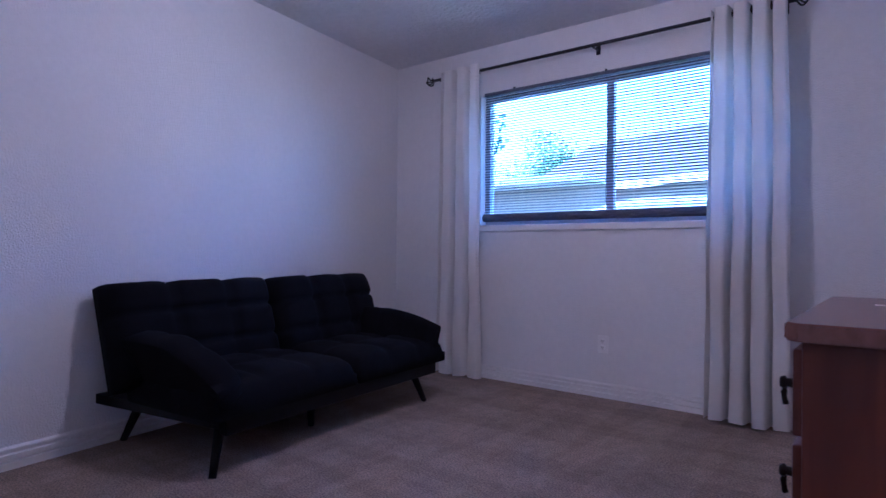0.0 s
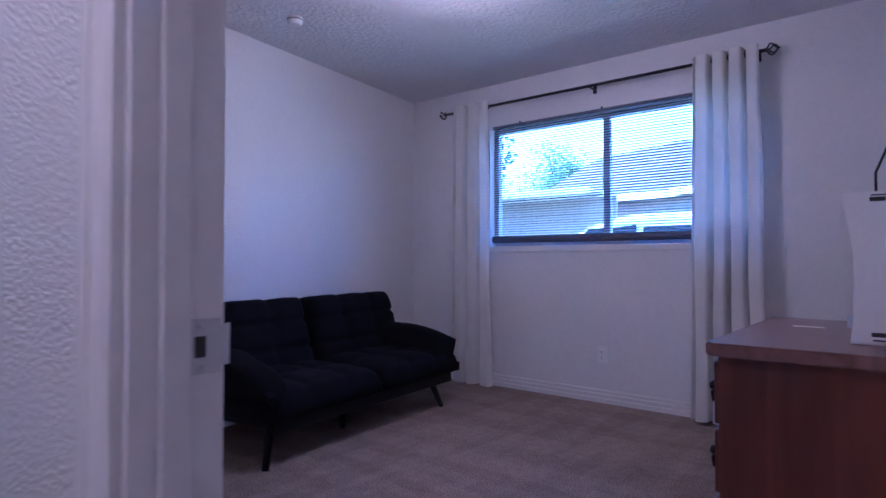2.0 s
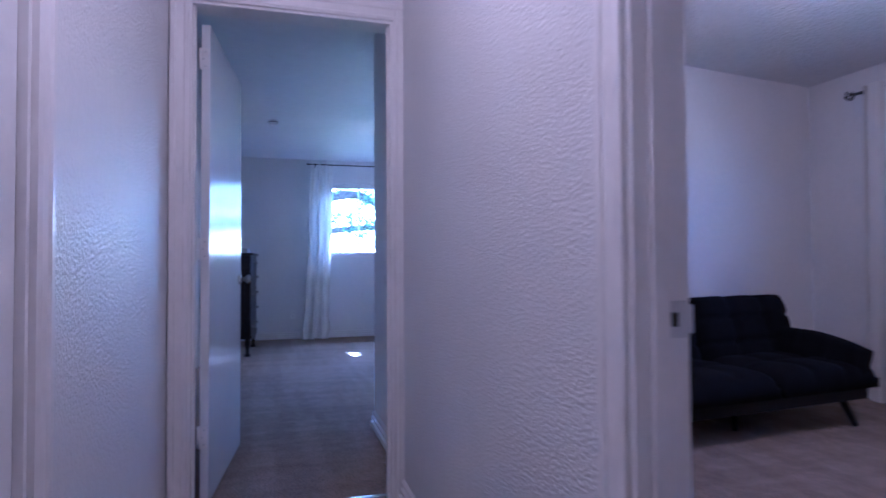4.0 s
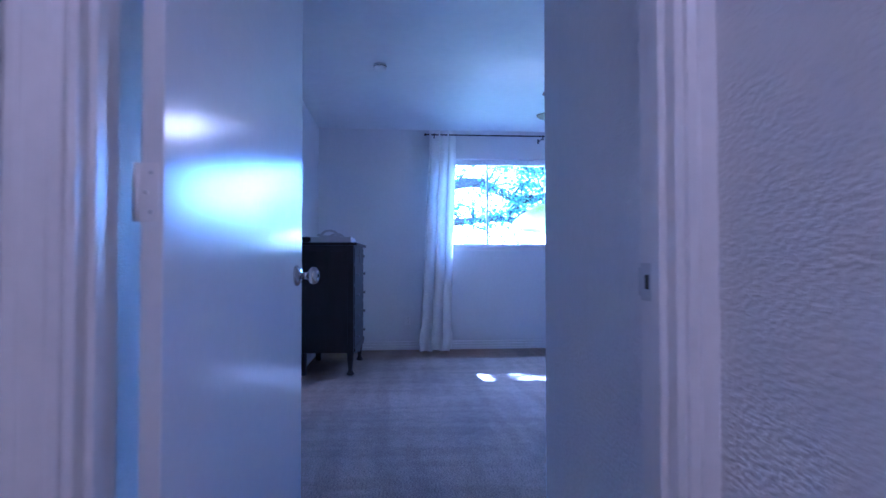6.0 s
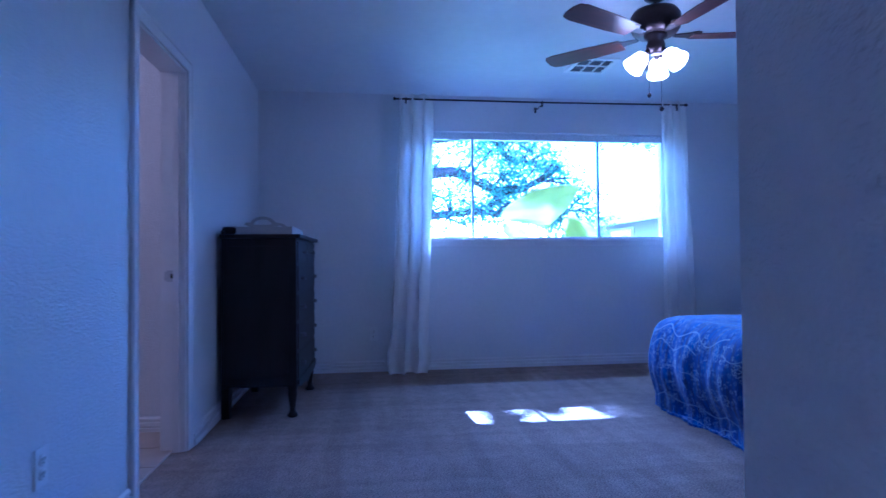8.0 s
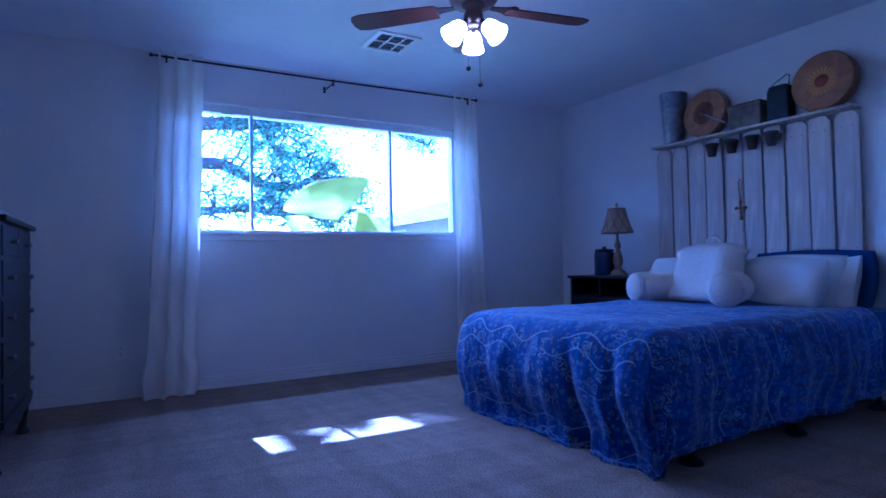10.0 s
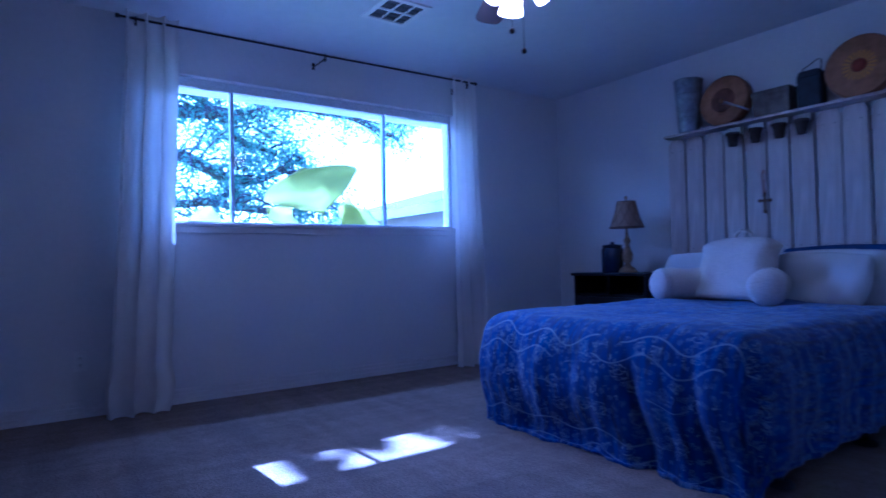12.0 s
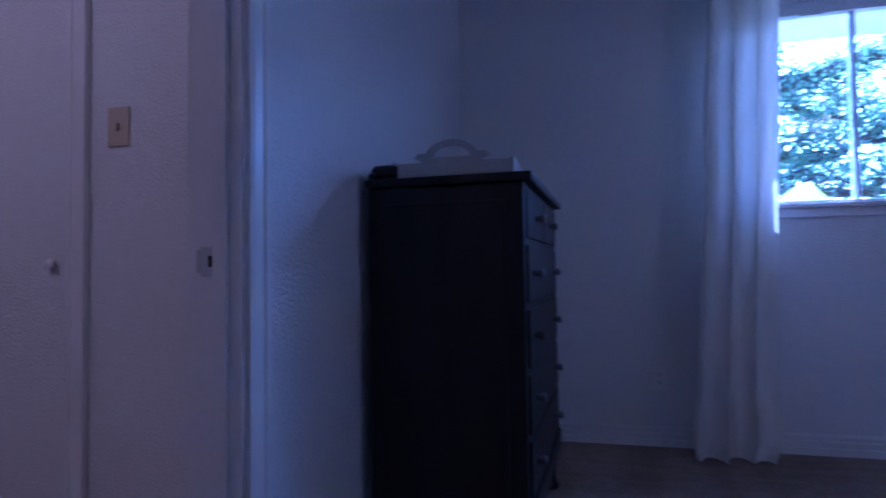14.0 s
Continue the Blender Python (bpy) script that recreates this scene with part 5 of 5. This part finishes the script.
# ---- ceiling vent ----
vent = thing("ceiling_vent", pose(-6.12, 0.745, H), "white square ceiling air vent with louvred sections", "vent")
for a in ((-0.17, -0.16, -0.012, 0.17, -0.125, 0.0), (-0.17, 0.125, -0.012, 0.17, 0.16, 0.0), (-0.17, -0.125, -0.012, -0.135, 0.125, 0.0), (0.135, -0.125, -0.012, 0.17, 0.125, 0.0),
          (-0.135, -0.042, -0.010, 0.135, -0.030, 0.0), (-0.135, 0.052, -0.010, 0.135, 0.064, 0.0), (-0.008, -0.125, -0.0105, 0.008, 0.125, 0.0)):
    part("frame_bar", cube(*a, 0.002), M_PLASTIC, vent)
# dark sheet painted for the shade inside the duct
part("backing", cube(-0.135, -0.125, -0.002, 0.135, 0.125, 0.0), surface("vent_shadow_metal", (0.07, 0.07, 0.08), 0.6), vent)
slat = mesh_of("slat", cube(-0.0012, -0.044, -0.006, 0.0012, 0.044, 0.006), surface("grey_slat", (0.20, 0.20, 0.22), 0.6))
for cy in (-0.083, 0.011, 0.094):
    for i in range(5):
        x = -0.112 + 0.056 * i
        if abs(x) < 0.012:
            continue
        piece("slat", slat, vent, pose(x, cy if cy < 0.09 else 0.094, -0.006, 0, 38, 0) @ Matrix.Diagonal((1, 0.95 if cy != 0.094 else 0.68, 1, 1)))

# ---- bathroom side ----
M_BEIGEPL = surface("almond_plastic", (0.62, 0.52, 0.36), 0.35, bump=0.03, spread=0.02)
sw = thing("light_switch", pose(-5.39, -2.515, 1.29, 0, 0, 90), "almond plastic light switch plate", "switch")
part("cover_plate", cube(-0.036, -0.006, -0.057, 0.036, 0.0, 0.057, 0.003), M_BEIGEPL, sw)
part("toggle", cube(-0.005, -0.016, -0.012, 0.005, -0.006, 0.010, 0.002), M_BEIGEPL, sw)
pd = door_frame("door_frame_5", pose(-5.39, -3.36, 0, 0, 0, 90), 0.68, 2.0, 0.10, back=False)
lf = part("leaf", cube(0.021, 0.012, 0.010, 0.659, 0.05, 1.978, 0.002), M_TRIM, pd, "white panelled door, closed")
for x0, x1 in ((0.09, 0.30), (0.38, 0.59)):
    for z0, z1 in ((0.15, 0.80), (0.95, 1.55), (1.65, 1.88)):
        part("raised_panel", cube(x0, 0.004, z0, x1, 0.014, z1, 0.004), M_TRIM, lf)
part("small_knob", lathe([(0.012, 0), (0.010, 0.012), (0.018, 0.022), (0.016, 0.032)], 16, pose(0.615, 0.012, 0.90, 90)), M_TRIM, lf)

# ---- outdoors ----
M_GRASS = surface("dry_grass", (0.19, 0.20, 0.10), 0.95, grain=30, spread=0.4, stain=0.6, stain_spread=0.4, bump=0.8, bump_scale=40, depth=0.03)
M_BARK = surface("oak_bark", (0.10, 0.08, 0.065), 0.95, grain=22, spread=0.4, bump=1.0, bump_scale=30, depth=0.022)
M_LEAF = surface("oak_leaf", (0.20, 0.29, 0.17), 0.55, grain=9, spread=0.35, translucent=0.55, bump=0)
M_EAR = surface("elephant_ear_leaf", (0.27, 0.31, 0.05), 0.5, grain=5, spread=0.1, stain=3, stain_spread=0.12, translucent=0.55, bump=0)
M_SOFFIT = surface("white_soffit", (0.72, 0.72, 0.72), 0.6)
M_SHINGLE = surface("grey_shingle", (0.030, 0.030, 0.032), 0.9, grain=30, spread=0.35, stain=2, stain_spread=0.3)
M_SIDING = surface("tan_siding", (0.42, 0.38, 0.33), 0.8, grain=10, spread=0.1)
M_FENCE = wood("weathered_fence", (0.34, 0.29, 0.24), (0.18, 0.15, 0.12), 0.85, (10, 10, 1.4))
M_CARPAINT = surface("white_car_paint", (0.75, 0.76, 0.78), 0.15, bump=0, spread=0.01)
M_CARGLASS = surface("dark_car_glass", (0.02, 0.025, 0.03), 0.08, bump=0, spread=0.05)
M_TYRE = surface("tyre_rubber", (0.02, 0.02, 0.02), 0.85)

structure("ground", cube(-1500, -1500, -0.55, 1500, 1500, -0.30), M_GRASS, "dry lawn around the house")
structure("roof", cube(-8.22, -5.0, 2.58, 3.6, 3.9, 2.70), M_SHINGLE, "low grey roof over the house")
structure("trim_soffit_west", cube(-8.22, -5.0, 2.32, -7.23, 3.9, 2.36), M_SOFFIT, "white painted eave soffit")
structure("trim_fascia_west", cube(-8.22, -5.0, 2.36, -8.19, 3.9, 2.58), M_SOFFIT)
structure("trim_soffit_north", cube(-7.23, 3.27, 2.32, 3.6, 3.9, 2.36), M_SOFFIT)


def limb(bm, a, b, r0, r1, bend, seed, sides=10, steps=9):
    a, b = Vector(a), Vector(b)
    pts = []
    for k in range(steps + 1):
        s = k / steps
        p = a.lerp(b, s)
        p += bend * math.sin(math.pi * s) * Vector((noise.noise(Vector((seed, s, 1))), noise.noise(Vector((seed, s, 5))) * 2, 1.0 + noise.noise(Vector((seed, s, 9)))))
        p += 0.06 * Vector((noise.noise(p * 1.5), noise.noise(p * 1.5 + Vector((7, 0, 0))), noise.noise(p * 1.5 + Vector((0, 7, 0)))))
        pts.append(p)
    merge(bm, tube(pts, r0, sides, taper=r1))
    return pts


def leaf_cloud(centres, count, spread, size, seed):
    """Single leaves scattered round points, each a folded pointed quad."""
    rnd = random.Random(seed)
    verts, faces = [], []
    for _ in range(count):
        c = rnd.choice(centres)
        p = Vector((c[0] + rnd.gauss(0, spread), c[1] + rnd.gauss(0, spread), c[2] + rnd.gauss(0, spread * 0.7)))
        q = Euler((rnd.uniform(0, 6.28), rnd.uniform(-0.9, 0.9), rnd.uniform(0, 6.28))).to_matrix()
        s = size * rnd.uniform(0.6, 1.4)
        k = len(verts)
        for v in ((0, 0, 0), (0.45, 0.38, 0.08), (1.0, 0, 0), (0.45, -0.38, 0.08)):
            verts.append(p + q @ (Vector(v) * s))
        faces.append((k, k + 1, k + 2))
        faces.append((k, k + 2, k + 3))
    me = bpy.data.meshes.new("crown")
    me.from_pydata([tuple(v) for v in verts], [], faces)
    me.materials.append(M_LEAF)
    return me


oak = thing("oak_tree", pose(-13.6, -2.6, -0.3), "spreading live oak with dark limbs and small leaves", "tree")
bm = bmesh.new()
limb(bm, (0, 0, 0), (0.2, 0.3, 2.4), 0.42, 0.30, 0.0, 0.3, 14)
part("trunk", bm, M_BARK, oak)
tips = []


def bough(way, r0, r1, seed, twigs):
    """A limb through a few bends, with twigs that carry the leaves."""
    bm = bmesh.new()
    pts = []
    w = [Vector(p) for p in way]
    w = [2 * w[0] - w[1], *w, 2 * w[-1] - w[-2]]
    for k in range(1, len(w) - 2):
        for i in range(6):
            t = i / 6
            p = 0.5 * (2 * w[k] + (w[k + 1] - w[k - 1]) * t + (2 * w[k - 1] - 5 * w[k] + 4 * w[k + 1] - w[k + 2]) * t * t + (3 * w[k] - w[k - 1] - 3 * w[k + 1] + w[k + 2]) * t ** 3)
            pts.append(p + 0.05 * Vector((noise.noise(p * 2.1), noise.noise(p * 2.1 + Vector((7, 0, 0))), noise.noise(p * 2.1 + Vector((0, 7, 0))))))
    pts.append(w[-2])
    merge(bm, tube(pts, r0, 9, taper=r1))
    rnd = random.Random(seed)
    for p in pts[len(pts) // 3:]:
        for _ in range(twigs):
            e = p + Vector((rnd.uniform(-0.8, 0.8), rnd.uniform(-0.5, 0.9), rnd.uniform(-0.45, 0.6)))
            tw = limb(bm, p, e, 0.026, 0.008, 0.10, rnd.random() * 50, 5, 4)
            tips.extend(tuple(tw[i]) for i in (2, 3, 4))
    part("limb", bm, M_BARK, oak, "dark bent limb")


bough([(0.2, 0.3, 2.2), (0.3, 2.0, 3.5), (0.2, 3.2, 3.75), (0.1, 4.4, 3.85), (0.0, 5.4, 4.15), (0.0, 6.6, 4.10), (0.0, 7.8, 3.80)], 0.17, 0.04, 41, 2)
bough([(0.2, 0.3, 2.2), (0.6, 1.8, 2.75), (0.6, 3.3, 2.95), (0.4, 4.2, 2.65), (0.3, 4.9, 2.75), (0.3, 5.5, 3.15)], 0.15, 0.04, 42, 2)
bough([(0.2, 0.3, 2.3), (-0.4, 2.0, 4.7), (-0.3, 3.3, 4.45), (-0.2, 4.1, 3.95), (-0.2, 4.6, 3.4), (-0.1, 5.0, 3.3)], 0.11, 0.03, 43, 2)
bough([(0.2, 0.3, 2.1), (1.0, 2.0, 2.0), (1.2, 3.4, 2.15), (1.2, 4.6, 2.05), (1.0, 5.6, 2.2)], 0.10, 0.03, 44, 3)
bough([(0.2, 0.3, 2.3), (-0.6, 2.4, 4.3), (-0.2, 3.6, 5.2)], 0.16, 0.05, 45, 1)
bough([(0.2, 0.3, 2.2), (0.4, -1.8, 3.8), (0.5, -4.0, 4.4)], 0.17, 0.05, 46, 3)
bough([(0.2, 0.3, 2.2), (-1.0, -0.4, 4.0), (-2.6, -1.0, 4.8)], 0.16, 0.05, 47, 3)
# unseen upper twigs and leaf clumps, added to break up sun on the carpet
bm = bmesh.new()
limb(bm, (-0.2, 3.6, 5.0), (0.0, 2.0, 6.9), 0.06, 0.03, 0.0, 77)
limb(bm, (-0.2, 3.6, 5.0), (0.0, 4.6, 6.95), 0.05, 0.02, 0.0, 78)
part("limb", bm, M_BARK, oak)
shade_tips = [(0, 1.978, 6.60 + 0.07 * k) for k in range(6)]
shade_tips += [(0, 2.31 + 0.02 * (k % 2), 6.58 + 0.05 * k) for k in range(3)]
shade_tips += [(0, 2.86 + 0.09 * k, 6.60 + 0.12 * i + 0.03 * (k % 2)) for k in range(15) for i in range(4)]
shade_tips += [(0, 2.66, 6.68), (0, 2.70, 6.82)]
shade_crown = new("crown", leaf_cloud(shade_tips, 10500, 0.040, 0.05, 9))
shade_crown.parent = oak
crown = new("crown", leaf_cloud(tips, 24000, 0.15, 0.062, 5))
crown.parent = oak
tagged(crown, "many small dull green leaves")


def ear_leaf(w, h, cup=0.06):
    """A broad heart-shaped leaf in the y-z plane with a raised midrib and side veins, its stalk end low."""
    bm = bmesh.new()
    n, rows = 20, 16
    grid = []
    for r in range(rows + 1):
        v = r / rows
        half = w / 2 * ((v / 0.62) ** 0.75 if v < 0.62 else math.sqrt(max(0.0, 1 - ((v - 0.62) / 0.38) ** 2)))
        line = []
        for i in range(n + 1):
            u = 2 * i / n - 1
            z = h * v + 0.10 * h * abs(u) ** 1.6 * (0.5 - v) * 1.6
            vein = 0.006 * math.cos(v * 26 - abs(u) * 9) * (1 - abs(u))
            edge = 0.02 * math.sin(v * 15 + u * 3) * abs(u) ** 2
            line.append(bm.verts.new((cup * u * u + vein + edge - 0.10 * v * v, half * u, z)))
        grid.append(line)
    for r in range(rows):
        for i in range(n):
            bm.faces.new((grid[r][i], grid[r][i + 1], grid[r + 1][i + 1], grid[r + 1][i])).smooth = True
    return bm


ear = thing("elephant_ear_plant", pose(-7.62, 0.66, -0.3), "elephant ear plant with big yellow-green leaves outside the window", "plant")
for (y, z, w, h, ry, rx, turn) in ((0.22, 1.58, 0.88, 0.44, 0, 20, 0), (0.35, 1.47, 0.40, 0.34, 0, -60, 10), (-0.55, 1.38, 0.36, 0.34, 0, 70, 0), (0.42, 1.30, 0.5, 0.42, 0, -35, -15), (-0.05, 1.36, 0.26, 0.34, 0, 35, 30)):
    lf = part("leaf", ear_leaf(w, h), M_EAR, ear, "broad ribbed leaf", pose(0, y, z, rx, 0, turn))
    part("stalk", tube([(-0.05, 0.0, 0.0), (-0.03, y * 0.6, z * 0.6), (0.0, y, z + 0.03)], 0.020, 8, taper=0.010), M_EAR, ear)


def house(name, m, l, d, wall_h, roof_h, label, windows):
    h = thing(name, m, label, "house")
    part("wall", cube(0, 0, 0, l, d, wall_h), M_SIDING, h)
    over = 0.45
    part("roof", prism([(-over, wall_h - 0.05), (d / 2, wall_h + roof_h), (d + over, wall_h - 0.05), (d + over, wall_h + 0.08), (d / 2, wall_h + roof_h + 0.14), (-over, wall_h + 0.08)], l + 2 * over, "x", -over), M_SHINGLE, h, "grey shingle roof")
    part("fascia", cube(-over, -over - 0.03, wall_h - 0.10, l + over, -over, wall_h + 0.09), M_SOFFIT, h)
    for x in windows:
        wdw = part("window", cube(x, -0.03, 0.95, x + 1.3, 0.0, 2.05, 0.01), M_SOFFIT, h)
        part("pane", cube(x + 0.06, -0.036, 1.01, x + 1.24, -0.0305, 1.99), M_CARGLASS, wdw)
    return h


house("neighbour_house", pose(-8.7, 15.8, -0.3, 0, 0, -20), 16.0, 6.3, 2.95, 1.9, "tan neighbour house with a low grey shingle roof", (3.0, 7.0, 11.0))
carport = thing("carport", pose(-13.0, 12.2, -0.3), "low pale carport along the street", "carport")
part("roof", cube(0.0, 0.0, 2.95, 7.8, 1.6, 3.05, 0.01), M_SOFFIT, carport)
part("fascia", cube(0.0, -0.03, 2.91, 7.8, 0.0, 3.08, 0.005), M_SOFFIT, carport, "white fascia board")
part("back_wall", cube(0.0, 1.5, 0.0, 7.8, 1.6, 2.95), M_SIDING, carport)
house("neighbour_house", pose(-17.5, 5.4, -0.3, 0, 0, 0), 5.5, 7.0, 2.2, 1.0, "small house behind the garden fence", (1.0,))

car = thing("parked_car", pose(-2.5, 7.2, -0.3), "white car parked outside in the street", "car")
prof = [(-2.1, 0.35), (-2.15, 0.75), (-1.95, 0.98), (-1.05, 1.06), (-0.45, 1.55), (0.2, 1.70), (1.3, 1.70), (1.9, 1.55), (2.15, 1.0), (2.2, 0.4)]
cbm = prism([(x * 1.05, z * 1.15) for x, z in prof], 1.75, "y", 0.0)
bmesh.ops.bevel(cbm, geom=cbm.edges[:], offset=0.06, segments=3, affect="EDGES")
part("body", cbm, M_CARPAINT, car)
for x0, x1, x2, x3 in ((-0.85, 0.35, 0.35, -0.38), (0.45, 1.95, 1.75, 0.45)):
    part("side_window", prism([(x0, 1.26), (x1, 1.26), (x2, 1.80), (x3, 1.76)], 0.02, "y", -0.012), M_CARGLASS, car)
for x in (-1.35, 1.45):
    for y in (-0.02, 1.55):
        wh = part("wheel", lathe([(0.24, -0.01), (0.34, 0.0), (0.36, 0.05), (0.36, 0.17), (0.34, 0.22), (0.24, 0.23)], 24, pose(x, y, 0.36, -90)), M_TYRE, car)
        part("rim", lathe([(0.02, -0.02), (0.22, -0.015), (0.23, 0.02)], 20, pose(x, y, 0.36, -90)), M_STEEL, wh)

fence = thing("garden_fence", pose(-16.5, 4.3, -0.3), "weathered grey wooden privacy fence", "fence")
board = mesh_of("board", prism([(0, 0), (0.135, 0), (0.135, 1.80), (0.105, 1.86), (0.03, 1.86), (0, 1.80)], 0.02, "x"), M_FENCE)
for i in range(60):
    piece("board", board, fence, pose(0, i * 0.145, 0.02 * math.sin(i * 1.9)))
for z in (0.4, 1.4):
    part("rail", cube(-0.05, 0, z, 0.0, 8.7, z + 0.09), M_FENCE, fence)


def round_tree(x, y, h, r, seed, label):
    t = thing("tree", pose(x, y, -0.3), label, "tree", "trees behind the houses")
    bm = bmesh.new()
    pts = limb(bm, (0, 0, 0), (0.1, 0.1, h * 0.6), 0.22, 0.10, 0.05, seed)
    part("trunk", bm, M_BARK, t)
    rnd = random.Random(seed)
    ends = []
    bm = bmesh.new()
    for k in range(12):
        a = rnd.uniform(0, 6.28)
        e = Vector((math.cos(a) * r * rnd.uniform(0.3, 1), math.sin(a) * r * rnd.uniform(0.3, 1), h * rnd.uniform(0.55, 1.0)))
        tw = limb(bm, pts[5], e, 0.07, 0.02, 0.1, seed + k, 6, 4)
        ends += [tuple(tw[3]), tuple(tw[4])]
    part("limbs", bm, M_BARK, t)
    c = new("crown", leaf_cloud(ends, 3500, r * 0.28, 0.16, seed))
    c.parent = t


round_tree(-12.5, 27.0, 6.6, 2.2, 11, "leafy tree behind the houses")
round_tree(-17.5, 28.0, 6.0, 2.6, 12, "leafy tree behind the houses")
round_tree(-22.0, 28.5, 5.6, 2.6, 13, "leafy tree behind the houses")
round_tree(-10.6, 21.0, 5.7, 1.3, 16, "leafy tree behind the houses")
round_tree(-7.7, 11.0, 5.6, 0.8, 15, "slender tree beside the house")

tile_mesh = mesh_of("tile", cube(-0.148, -0.148, 0.0, 0.148, 0.148, 0.006, 0.002), M_TILE)
bath_floor = bpy.data.objects["floor_bath"]
for i in range(7):
    for j in range(7):
        piece("tile", tile_mesh, bath_floor, pose(-5.22 + 0.302 * i, -3.90 + 0.302 * j, 0.005))
